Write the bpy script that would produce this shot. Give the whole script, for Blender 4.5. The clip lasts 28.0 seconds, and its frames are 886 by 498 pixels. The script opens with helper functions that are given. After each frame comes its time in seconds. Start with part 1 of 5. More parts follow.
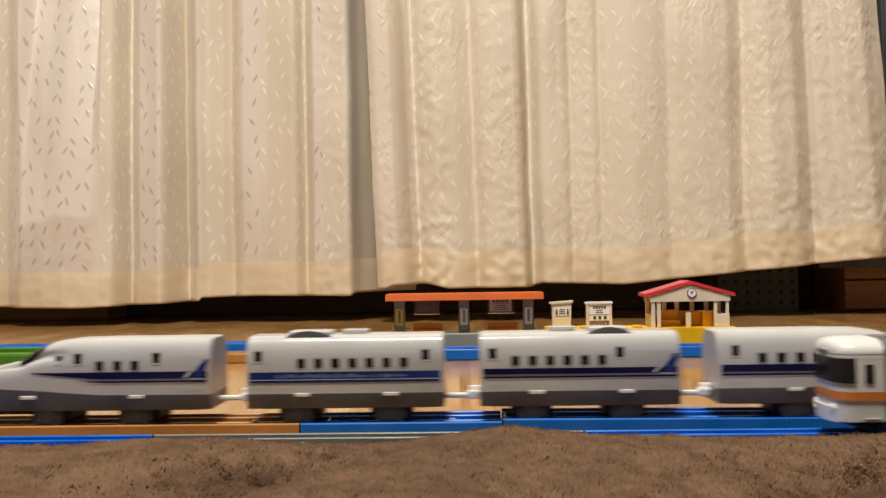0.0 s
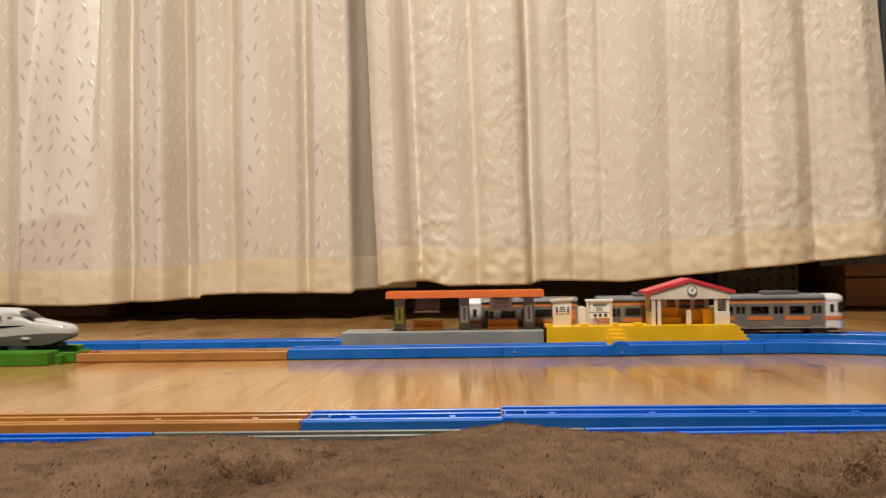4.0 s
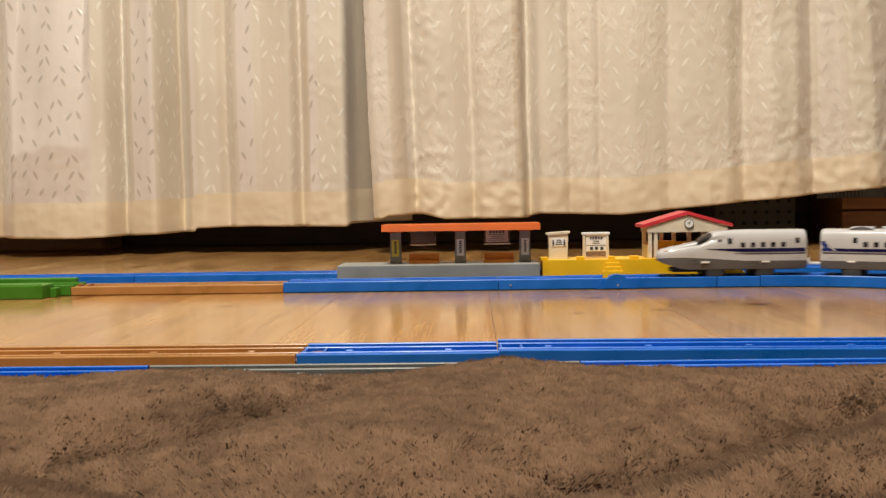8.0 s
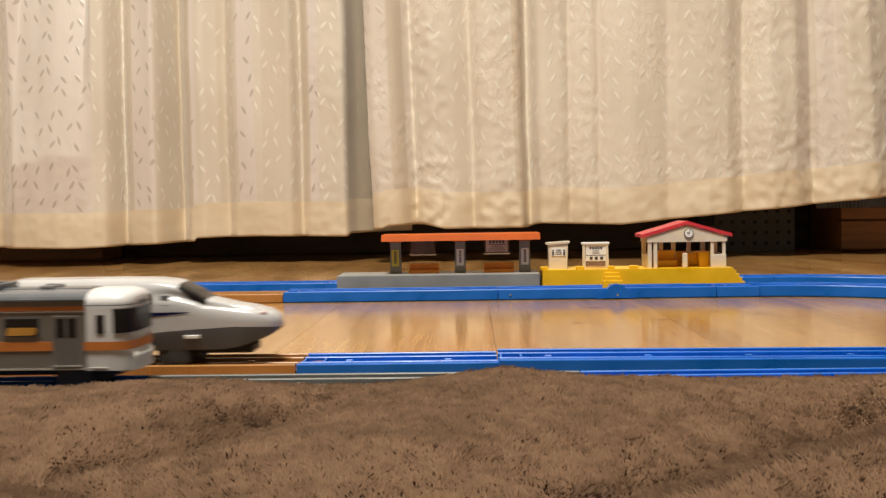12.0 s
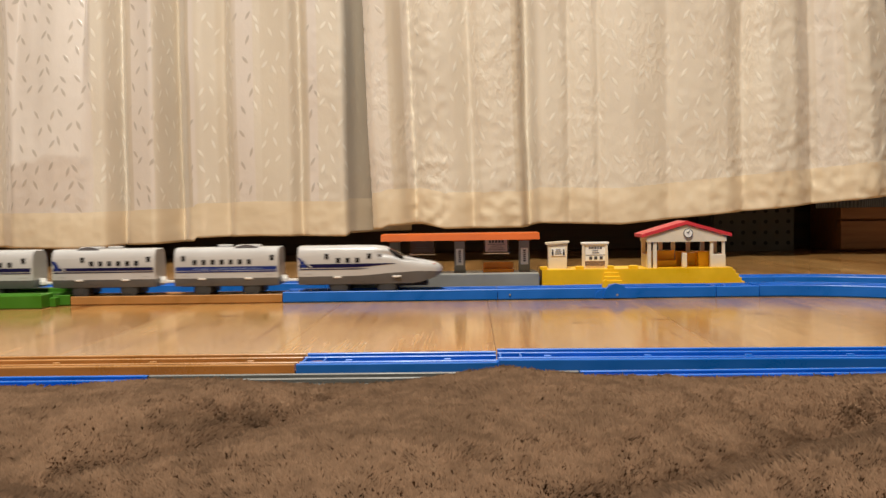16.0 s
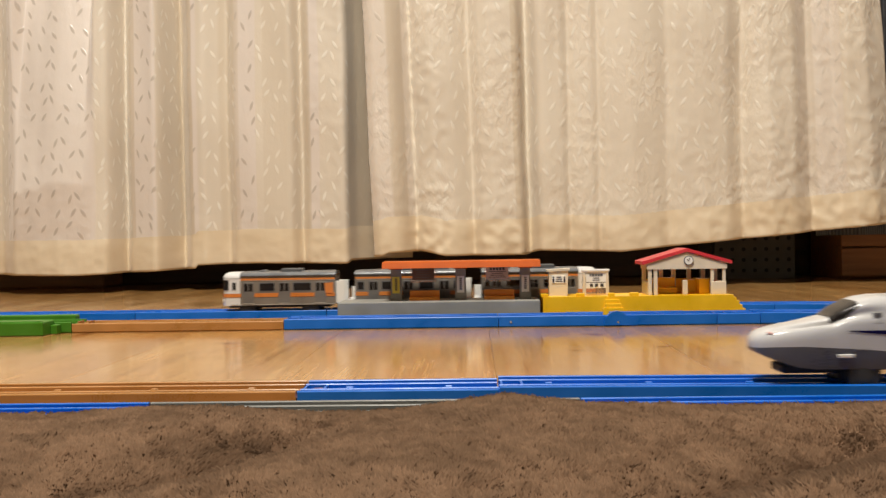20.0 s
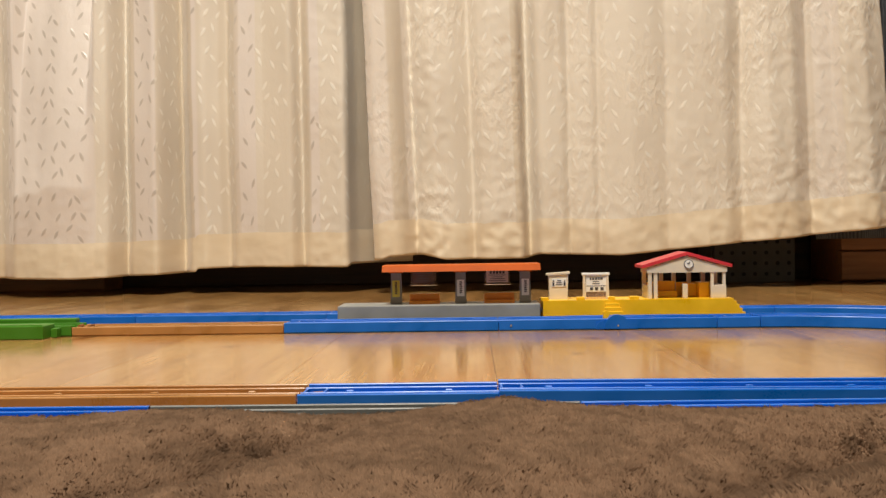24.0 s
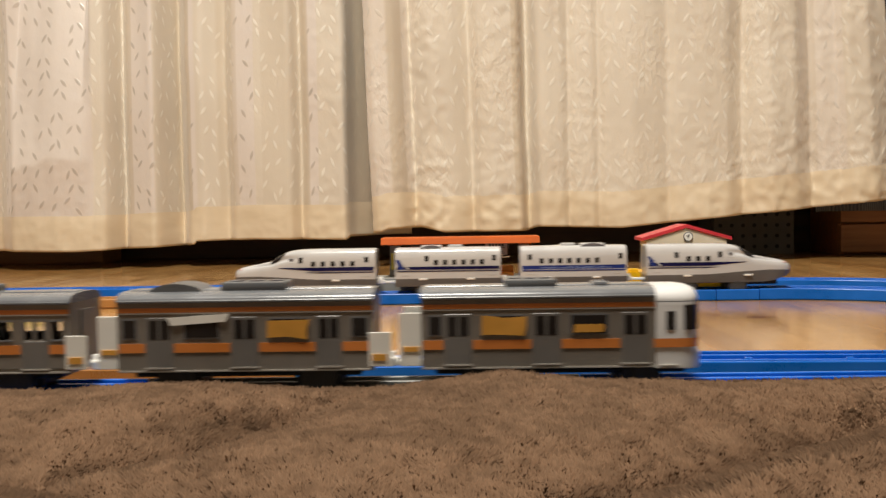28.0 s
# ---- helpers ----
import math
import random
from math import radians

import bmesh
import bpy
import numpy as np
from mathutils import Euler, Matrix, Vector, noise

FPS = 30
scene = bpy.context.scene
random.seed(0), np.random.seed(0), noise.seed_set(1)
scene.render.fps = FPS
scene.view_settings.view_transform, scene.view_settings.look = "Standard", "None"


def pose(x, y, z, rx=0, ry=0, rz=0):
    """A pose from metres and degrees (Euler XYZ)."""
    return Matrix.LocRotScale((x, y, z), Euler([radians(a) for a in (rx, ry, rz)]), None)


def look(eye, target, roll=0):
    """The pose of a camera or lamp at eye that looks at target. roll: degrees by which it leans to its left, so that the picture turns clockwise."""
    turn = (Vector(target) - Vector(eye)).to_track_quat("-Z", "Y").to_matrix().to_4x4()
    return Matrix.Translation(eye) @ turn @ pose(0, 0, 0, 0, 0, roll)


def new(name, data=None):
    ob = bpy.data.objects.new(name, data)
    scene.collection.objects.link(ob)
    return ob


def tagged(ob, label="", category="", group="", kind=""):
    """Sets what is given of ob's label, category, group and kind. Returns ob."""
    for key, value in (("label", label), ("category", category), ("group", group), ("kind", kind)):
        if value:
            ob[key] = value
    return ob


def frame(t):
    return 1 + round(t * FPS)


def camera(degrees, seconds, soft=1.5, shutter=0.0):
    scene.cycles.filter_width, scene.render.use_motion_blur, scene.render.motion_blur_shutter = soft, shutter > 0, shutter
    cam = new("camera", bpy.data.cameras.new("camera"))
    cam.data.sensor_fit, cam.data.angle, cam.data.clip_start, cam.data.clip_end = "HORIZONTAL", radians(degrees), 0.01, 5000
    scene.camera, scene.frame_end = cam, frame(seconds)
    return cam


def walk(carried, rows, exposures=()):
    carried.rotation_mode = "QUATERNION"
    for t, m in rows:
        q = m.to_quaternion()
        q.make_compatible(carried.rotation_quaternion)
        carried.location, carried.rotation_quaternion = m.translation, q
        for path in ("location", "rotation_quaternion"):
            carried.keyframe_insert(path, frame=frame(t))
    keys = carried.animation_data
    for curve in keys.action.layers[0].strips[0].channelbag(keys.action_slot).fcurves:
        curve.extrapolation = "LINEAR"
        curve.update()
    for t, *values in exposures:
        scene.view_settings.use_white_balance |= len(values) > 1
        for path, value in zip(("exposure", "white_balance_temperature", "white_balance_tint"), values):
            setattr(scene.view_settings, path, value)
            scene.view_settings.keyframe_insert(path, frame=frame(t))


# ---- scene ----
cam = camera(51.1, 28.0, soft=1.4, shutter=0.35)

# Camera on a phone that leans on the rug: seconds, metres forward, degrees up, degrees to the left.
TILT = [
    (0, -0.0003, 1.11, 1.98),
    (0.5, -0.0003, 1.25, 1.98),
    (1, -0.0004, 1.33, 1.98),
    (1.5, -0.0004, 1.32, 1.98),
    (2, -0.0003, 1.24, 1.98),
    (2.5, -0.0002, 1.12, 1.99),
    (3, -0.0000, 0.99, 2.00),
    (3.5, 0.0001, 0.94, 2.00),
    (5.5, -0.0001, 1.07, 2.00),
    (6, -0.0001, 1.04, 1.99),
    (6.5, 0.0023, -0.72, 1.96),
    (7, 0.0039, -2.01, 1.90),
    (7.5, 0.0049, -2.76, 1.88),
    (8, 0.0055, -3.19, 1.83),
    (8.5, 0.0066, -4.00, 1.78),
    (9, 0.0066, -4.05, 1.80),
    (9.5, 0.0057, -3.32, 1.80),
    (10, 0.0050, -2.85, 1.81),
    (10.5, 0.0048, -2.70, 1.81),
    (11, 0.0047, -2.60, 1.81),
    (11.5, 0.0047, -2.59, 1.81),
    (12, 0.0047, -2.58, 1.81),
    (12.5, 0.0046, -2.53, 1.80),
    (14.5, 0.0043, -2.28, 1.80),
    (15, 0.0045, -2.46, 1.76),
    (15.5, 0.0048, -2.65, 1.77),
    (16, 0.0047, -2.59, 1.78),
    (16.5, 0.0043, -2.29, 1.78),
    (17, 0.0039, -1.97, 1.78),
    (17.5, 0.0036, -1.73, 1.79),
    (18, 0.0034, -1.61, 1.79),
    (18.5, 0.0033, -1.51, 1.79),
    (19, 0.0031, -1.35, 1.80),
    (19.5, 0.0028, -1.13, 1.80),
    (20, 0.0025, -0.90, 1.81),
    (20.5, 0.0022, -0.68, 1.81),
    (21, 0.0020, -0.57, 1.80),
    (21.5, 0.0019, -0.47, 1.81),
    (23.5, 0.0022, -0.69, 1.81),
    (24, 0.0022, -0.68, 1.81),
    (24.5, 0.0021, -0.61, 1.81),
    (25, 0.0020, -0.52, 1.81),
    (25.5, 0.0019, -0.45, 1.81),
    (26, 0.0018, -0.42, 1.81),
    (26.5, 0.0021, -0.63, 1.81),
    (27, 0.0027, -1.08, 1.76),
    (27.5, 0.0036, -1.78, 1.78),
    (28, 0.0045, -2.38, 1.78),
]


def eye_pose(y, up, left, roll=-0.925):
    e = Vector((0.0, y, 0.093))
    a, b = radians(left), radians(up)
    return look(e, e + Vector((-math.sin(a) * math.cos(b), math.cos(a) * math.cos(b), math.sin(b))), roll)


# the picture darkens a little while much white is in it
EXPOSURES = [(0, -0.07), (1, -0.11), (2, -0.07), (3, -0.07), (5.5, -0.11), (6, -0.12), (7, -0.07), (9, 0.0), (10, 0.0), (11, -0.02), (12, 0.02), (15, 0.0), (18, -0.01), (20, -0.01), (21, -0.04),
             (24, 0.01), (26, -0.03), (27, -0.10), (27.6, -0.03), (28, 0.03)]
walk(cam, [(t, eye_pose(y, up, left)) for t, y, up, left in TILT], EXPOSURES)

# ---- light ----
world = bpy.data.worlds.new("room_air")
scene.world = world
world.use_nodes = True
world.node_tree.nodes["Background"].inputs[0].default_value = (1.0, 0.93, 0.82, 1)
world.node_tree.nodes["Background"].inputs[1].default_value = 0.22


def area_lamp(name, place, target, size, watts, colour):
    d = bpy.data.lights.new(name, "AREA")
    d.shape, d.size, d.energy, d.color = "DISK", size, watts, colour
    ob = new(name, d)
    ob.matrix_world = look(place, target)
    return ob


area_lamp("ceiling_lamp_light", (-0.20, 0.10, 2.28), (-0.20, 0.10, 0), 0.45, 90, (1.0, 0.945, 0.84))


# ---- materials ----
class Mat:
    """A node material with a Principled shader and short ways to wire it."""

    def __init__(self, name):
        self.m = bpy.data.materials.new(name)
        self.m.use_nodes = True
        self.t = self.m.node_tree
        self.b = self.t.nodes["Principled BSDF"]

    def node(self, kind, **inputs):
        n = self.t.nodes.new(kind)
        for k, v in inputs.items():
            self.put(n, k.replace("_", " "), v)
        return n

    def put(self, n, key, v):
        s = n.inputs[key]
        if isinstance(v, bpy.types.NodeSocket):
            self.t.links.new(v, s)
        else:
            s.default_value = v
        return n

    def set(self, **inputs):
        for k, v in inputs.items():
            self.put(self.b, k.replace("_", " "), v)
        return self

    def coords(self, scale=(1, 1, 1), which="Object"):
        c = self.node("ShaderNodeTexCoord")
        m = self.node("ShaderNodeMapping")
        self.t.links.new(c.outputs[which], m.inputs["Vector"])
        m.inputs["Scale"].default_value = scale
        return m.outputs[0]

    def noise(self, vec, scale, detail=3.0, rough=0.5):
        n = self.node("ShaderNodeTexNoise", Vector=vec, Scale=scale, Detail=detail, Roughness=rough)
        return n.outputs["Fac"]

    def ramp(self, fac, stops):
        n = self.node("ShaderNodeValToRGB", Fac=fac)
        e = n.color_ramp.elements
        while len(e) < len(stops):
            e.new(0.5)
        for el, (p, c) in zip(e, stops):
            el.position, el.color = p, (*c, 1) if len(c) == 3 else c
        return n.outputs["Color"]

    def mix(self, fac, a, b, kind="MIX"):
        n = self.t.nodes.new("ShaderNodeMix")
        n.data_type, n.blend_type = "RGBA", kind
        for s, v in ((n.inputs[0], fac), (n.inputs[6], a), (n.inputs[7], b)):
            if isinstance(v, bpy.types.NodeSocket):
                self.t.links.new(v, s)
            else:
                s.default_value = v if not isinstance(v, tuple) or len(v) == 4 else (*v, 1)
        return n.outputs[2]

    def math(self, op, a, b=0.0, c=0.0):
        n = self.t.nodes.new("ShaderNodeMath")
        n.operation = op
        for s, v in zip(n.inputs, (a, b, c)):
            if isinstance(v, bpy.types.NodeSocket):
                self.t.links.new(v, s)
            else:
                s.default_value = v
        return n.outputs[0]

    def span(self, v, a, b, lo, hi):
        n = self.node("ShaderNodeMapRange", Value=v)
        for k, x in zip(("From Min", "From Max", "To Min", "To Max"), (a, b, lo, hi)):
            n.inputs[k].default_value = x
        return n.outputs[0]

    def bump(self, height, strength, distance=0.001):
        n = self.node("ShaderNodeBump", Height=height, Strength=strength, Distance=distance)
        self.t.links.new(n.outputs[0], self.b.inputs["Normal"])
        return self


def plastic(name, colour, rough=0.32, worn=0.08, relief=0.15, gloss=0.5):
    """Moulded toy plastic: faint clouding, scuffs in the gloss, fine relief."""
    k = Mat(name)
    v = k.coords()
    big, fine = k.noise(v, 35.0, 3), k.noise(v, 900.0, 2)
    dark = tuple(c * (1 - worn * 1.6) for c in colour)
    light = tuple(min(1, c * (1 + worn) + 0.01) for c in colour)
    k.set(Base_Color=k.ramp(big, [(0.3, dark), (0.7, light)]))
    scuff = k.math("ADD", k.span(big, 0.3, 0.7, -0.07, 0.08), k.span(fine, 0.3, 0.7, -0.05, 0.05))
    k.set(Roughness=k.math("ADD", scuff, rough))
    k.bump(fine, relief, 0.0001)
    k.b.inputs["Specular IOR Level"].default_value = gloss
    return k.m


BLUE = plastic("blue_plastic", (0.001, 0.125, 0.55), 0.33, gloss=0.3)
BROWN = plastic("brown_plastic", (0.41, 0.19, 0.052), 0.30, gloss=0.4)
GREEN = plastic("green_plastic", (0.055, 0.2, 0.012), 0.38, gloss=0.3)
GREY_RAIL = plastic("grey_plastic", (0.15, 0.15, 0.14), 0.45, gloss=0.3)
GREY_DECK = plastic("platform_grey_plastic", (0.27, 0.265, 0.24), 0.5, gloss=0.25)
YELLOW = plastic("yellow_plastic", (0.95, 0.52, 0.003), 0.34)
ORANGE = plastic("orange_plastic", (0.47, 0.086, 0.005), 0.5, gloss=0.1)
BENCH = plastic("light_orange_plastic", (0.78, 0.27, 0.02), 0.4)
RED = plastic("red_plastic", (0.62, 0.035, 0.05), 0.34)
CREAM = plastic("cream_plastic", (0.72, 0.63, 0.48), 0.4)
WHITE = plastic("white_plastic", (0.82, 0.80, 0.76), 0.36, 0.03)
TRAIN_WHITE = plastic("glossy_white_body", (0.52, 0.51, 0.505), 0.18, 0.03, 0.05)
SKIRT = plastic("grey_skirt_paint", (0.105, 0.102, 0.104), 0.34)
CHASSIS = plastic("black_chassis_plastic", (0.012, 0.012, 0.013), 0.55, gloss=0.3)
RUBBER = plastic("dark_wheel_plastic", (0.042, 0.041, 0.040), 0.5, gloss=0.3)
STRIPE = plastic("navy_stripe_paint", (0.006, 0.005, 0.050), 0.4, gloss=0.12)
BAND = plastic("blue_band_paint", (0.012, 0.028, 0.17), 0.4, gloss=0.12)
LOGO = plastic("pale_logo_print", (0.16, 0.21, 0.40), 0.3)
LOGO_GREY = plastic("grey_logo_print", (0.46, 0.46, 0.48), 0.3)
SEAM = plastic("moulded_seam_grey", (0.40, 0.39, 0.38), 0.3)
GLASS_DARK = plastic("dark_window_glaze", (0.016, 0.013, 0.012), 0.2, 0.1, 0.0, gloss=0.2)
SHIELD = plastic("dark_grey_roof_shield", (0.12, 0.115, 0.125), 0.3)
LAMP_RED = plastic("red_lamp_print", (0.62, 0.34, 0.30), 0.3)
SILVER = plastic("silver_grey_body_paint", (0.190, 0.168, 0.143), 0.36)
PALE_LINE = plastic("pale_grey_trim", (0.42, 0.39, 0.35), 0.35)
ROOF_GREY = plastic("grey_roof_plastic", (0.15, 0.155, 0.165), 0.22)
ROOF_BOX = plastic("dark_grey_roof_unit", (0.10, 0.104, 0.11), 0.34)
ORANGE_LINE = plastic("orange_stripe_paint", (0.62, 0.20, 0.038), 0.36)
DOOR_GREY = plastic("door_grey_paint", (0.155, 0.145, 0.135), 0.38)
CAB_WHITE = plastic("white_cab_plastic", (0.66, 0.65, 0.64), 0.3, 0.03)
PAPER = plastic("white_paper", (0.82, 0.80, 0.74), 0.8, 0.05)
TAPE = plastic("amber_sticky_tape", (0.66, 0.32, 0.05), 0.4, 0.15)
INK = plastic("dark_print", (0.05, 0.045, 0.05), 0.5)
LABEL_YELLOW = plastic("yellow_label", (0.75, 0.62, 0.08), 0.5)
POSTER_DARK = plastic("dark_poster_print", (0.13, 0.07, 0.06), 0.4)
POSTER_PINK = plastic("pale_pink_poster", (0.72, 0.55, 0.50), 0.45)
METAL = Mat("bare_metal_pin").set(Base_Color=(0.7, 0.7, 0.7, 1), Metallic=1.0, Roughness=0.3).m


def clear_plastic():
    k = Mat("clear_pink_plastic")
    v = k.coords()
    k.set(Base_Color=(0.95, 0.80, 0.74, 1), Roughness=k.span(k.noise(v, 200.0), 0.3, 0.7, 0.05, 0.2), Transmission_Weight=0.92, IOR=1.2)
    return k.m


CLEAR = clear_plastic()


# knots in the boards: place, half width and half length
KNOTS = [(0.109, 0.844, 0.013, 0.010), (0.081, 0.736, 0.010, 0.006), (0.237, 0.781, 0.014, 0.009), (0.152, 0.751, 0.010, 0.005), (0.207, 0.801, 0.009, 0.006), (-0.214, 0.812, 0.015, 0.006), (0.292, 0.814, 0.010, 0.006)]


def wood_floor():
    k = Mat("honey_floor_board")
    info = k.node("ShaderNodeObjectInfo")
    shift = k.node("ShaderNodeVectorMath")
    shift.operation = "ADD"
    c = k.node("ShaderNodeTexCoord")
    k.t.links.new(c.outputs["Object"], shift.inputs[0])
    mul = k.node("ShaderNodeVectorMath")
    mul.operation = "SCALE"
    mul.inputs[0].default_value = (3.7, 11.3, 0)
    k.t.links.new(info.outputs["Random"], mul.inputs["Scale"])
    k.t.links.new(mul.outputs[0], shift.inputs[1])

    def scaled(sc):
        m = k.node("ShaderNodeMapping")
        k.t.links.new(shift.outputs[0], m.inputs["Vector"])
        m.inputs["Scale"].default_value = sc
        return m.outputs[0]

    flow = k.noise(scaled((9, 1.1, 1)), 1.6, 4, 0.55)
    warped = k.node("ShaderNodeTexWave", Vector=scaled((1, 0.06, 1)), Scale=26.0, Distortion=5.5, Detail=3.0, Detail_Scale=2.2)
    grain = k.noise(scaled((420, 9, 1)), 1.0, 4, 0.6)
    base = k.ramp(flow, [(0.25, (0.35, 0.168, 0.050)), (0.55, (0.51, 0.280, 0.098)), (0.8, (0.61, 0.365, 0.140))])
    ring = k.ramp(warped.outputs["Fac"], [(0.0, (0.86, 0.80, 0.72)), (0.35, (1, 1, 1)), (1.0, (1, 1, 1))])
    col = k.mix(0.6, base, ring, "MULTIPLY")
    pore = k.ramp(grain, [(0.34, (0.50, 0.38, 0.27)), (0.54, (1, 1, 1))])
    col = k.mix(0.55, col, pore, "MULTIPLY")
    vor = k.node("ShaderNodeTexVoronoi", Vector=scaled((9, 3.2, 1)), Scale=1.0)
    knot = k.ramp(vor.outputs["Distance"], [(0.035, (0.30, 0.17, 0.09)), (0.10, (1, 1, 1))])
    col = k.mix(0.85, col, knot, "MULTIPLY")
    place = k.node("ShaderNodeNewGeometry").outputs["Position"]
    wavy = k.node("ShaderNodeTexNoise", Vector=place, Scale=70.0)
    for x, y, w, n in KNOTS:
        m = k.node("ShaderNodeMapping", Vector=place)
        m.inputs["Location"].default_value = (-x / w, -y / n, 0)
        m.inputs["Scale"].default_value = (1 / w, 1 / n, 0)
        q = k.node("ShaderNodeVectorMath", Vector=m.outputs[0])
        q.operation = "LENGTH"
        q = k.math("ADD", q.outputs["Value"], k.span(wavy.outputs["Fac"], 0.3, 0.7, -0.3, 0.3))
        eye = k.ramp(q, [(0.25, (0.24, 0.12, 0.06)), (0.62, (0.62, 0.46, 0.34)), (0.95, (1, 1, 1))])
        col = k.mix(0.9, col, eye, "MULTIPLY")
    tone = k.span(info.outputs["Random"], 0, 1, 0.84, 1.08)
    hue = k.node("ShaderNodeHueSaturation", Color=col, Value=tone)
    k.set(Base_Color=hue.outputs[0])
    wear = k.noise(scaled((30, 6, 1)), 1.0, 4)
    k.set(Roughness=k.span(wear, 0.3, 0.75, 0.11, 0.26))
    k.b.inputs["Coat Weight"].default_value = 0.3
    k.b.inputs["Coat Roughness"].default_value = 0.12
    h = k.math("ADD", k.math("MULTIPLY", grain, 0.5), k.noise(scaled((60, 14, 1)), 1.0, 2))
    k.bump(h, 0.12, 0.0008)
    return k.m


FLOOR = wood_floor()


def dark_wood(name, a, b, rough=0.45):
    k = Mat(name)
    v = k.coords((2, 30, 30))
    g = k.noise(v, 3.0, 5, 0.6)
    k.set(Base_Color=k.ramp(g, [(0.3, a), (0.7, b)]), Roughness=k.span(g, 0.3, 0.7, rough - 0.1, rough + 0.1))
    k.bump(g, 0.15, 0.0006)
    return k.m


SILL_WOOD = dark_wood("brown_sill_wood", (0.20, 0.09, 0.035), (0.36, 0.18, 0.07))
BASE_WOOD = dark_wood("dark_board_wood", (0.05, 0.025, 0.012), (0.10, 0.05, 0.025))
SHELF_WOOD = dark_wood("brown_shelf_wood", (0.22, 0.09, 0.03), (0.38, 0.17, 0.06))


def wall_paper():
    k = Mat("ivory_wallpaper")
    v = k.coords()
    n = k.noise(v, 60.0, 4)
    k.set(Base_Color=k.ramp(n, [(0.3, (0.33, 0.30, 0.25)), (0.7, (0.40, 0.365, 0.31))]), Roughness=0.85)
    k.bump(n, 0.3, 0.001)
    return k.m


WALL = wall_paper()


def curtain_cloth(name, tint, sheen_stripe, crinkle, leafy):
    """Cream satin-striped cloth with small woven leaves, by the cloth's own lengths (u across, v up, in metres)."""
    k = Mat(name)
    c = k.node("ShaderNodeUVMap")
    c.uv_map = "cloth"
    uv = c.outputs[0]

    def leaves(scale, length, wide, off):
        m = k.node("ShaderNodeMapping", Vector=uv)
        m.inputs["Location"].default_value = (off, off * 0.7, 0)
        m.inputs["Scale"].default_value = (scale * 1.25, scale, 1)
        vo = k.node("ShaderNodeTexVoronoi", Vector=m.outputs[0], Scale=1.0, Randomness=0.75)
        vo.voronoi_dimensions = "2D"
        d = k.node("ShaderNodeVectorMath")
        d.operation = "SUBTRACT"
        k.t.links.new(m.outputs[0], d.inputs[0])
        k.t.links.new(vo.outputs["Position"], d.inputs[1])
        rgb = k.node("ShaderNodeSeparateColor", Color=vo.outputs["Color"])
        side = k.math("GREATER_THAN", rgb.outputs[0], 0.5)
        ang = k.math("ADD", k.span(side, 0, 1, -0.62, 0.62), k.span(rgb.outputs[1], 0, 1, -0.25, 0.25))
        r = k.node("ShaderNodeVectorRotate", Vector=d.outputs[0], Angle=ang)
        r.rotation_type = "Z_AXIS"
        xyz = k.node("ShaderNodeSeparateXYZ", Vector=r.outputs[0])
        ex = k.math("DIVIDE", xyz.outputs[0], wide)
        ey = k.math("DIVIDE", xyz.outputs[1], length)
        q = k.math("ADD", k.math("MULTIPLY", ex, ex), k.math("POWER", k.math("ABSOLUTE", ey), 1.6))
        return k.span(q, 0.45, 1.25, 1.0, 0.0)

    mask = leaves(31.0, 0.29, 0.10, 0.0)
    woven = k.node("ShaderNodeUVMap")
    woven.uv_map = "stripe"
    band = k.node("ShaderNodeSeparateXYZ", Vector=woven.outputs[0])
    satin = k.math("MULTIPLY", band.outputs[0], sheen_stripe)
    mp = k.node("ShaderNodeMapping", Vector=uv)
    mp.inputs["Scale"].default_value = (900, 260, 1)
    weave = k.noise(mp.outputs[0], 1.0, 2)
    mp2 = k.node("ShaderNodeMapping", Vector=uv)
    mp2.inputs["Scale"].default_value = (7, 5, 1)
    cloud = k.noise(mp2.outputs[0], 1.0, 4)
    base = k.ramp(cloud, [(0.3, tuple(x * 0.93 for x in tint)), (0.7, tint)])
    base = k.mix(k.math("MULTIPLY", satin, 0.7), base, (tint[0] * 1.03, tint[1] * 1.04, tint[2] * 1.17, 1))
    base = k.mix(k.math("MULTIPLY", weave, 0.22), base, (0.50, 0.43, 0.34, 1))
    leaf_tone = k.mix(satin, (0.86, 0.82, 0.73, 1), (0.44, 0.38, 0.32, 1))
    # tan bands with few leaves: the shade of deep folds, painted into the cloth
    fold_shade = band.outputs[1]
    base = k.mix(k.math("MULTIPLY", fold_shade, 0.85), base, (tint[0] * 0.76, tint[1] * 0.71, tint[2] * 0.63, 1))
    mask = k.math("MULTIPLY", mask, k.math("SUBTRACT", 1.0, k.math("MULTIPLY", fold_shade, 0.9)))
    col = k.mix(k.math("MULTIPLY", mask, leafy), base, leaf_tone)
    k.set(Base_Color=col)
    k.set(Roughness=k.math("SUBTRACT", 0.52, k.math("MULTIPLY", k.math("MAXIMUM", mask, satin), 0.20)))
    k.b.inputs["Sheen Weight"].default_value = 0.25
    k.b.inputs["Sheen Roughness"].default_value = 0.5
    mp3 = k.node("ShaderNodeMapping", Vector=uv)
    mp3.inputs["Rotation"].default_value = (0, 0, 0.5)
    mp3.inputs["Scale"].default_value = (24, 10, 1)
    crease = k.noise(mp3.outputs[0], 1.0, 3, 0.5)
    mp4 = k.node("ShaderNodeMapping", Vector=uv)
    mp4.inputs["Rotation"].default_value = (0, 0, -0.7)
    mp4.inputs["Scale"].default_value = (52, 30, 1)
    ridge = k.math("ABSOLUTE", k.math("SUBTRACT", k.noise(mp4.outputs[0], 1.0, 3, 0.5), 0.5))
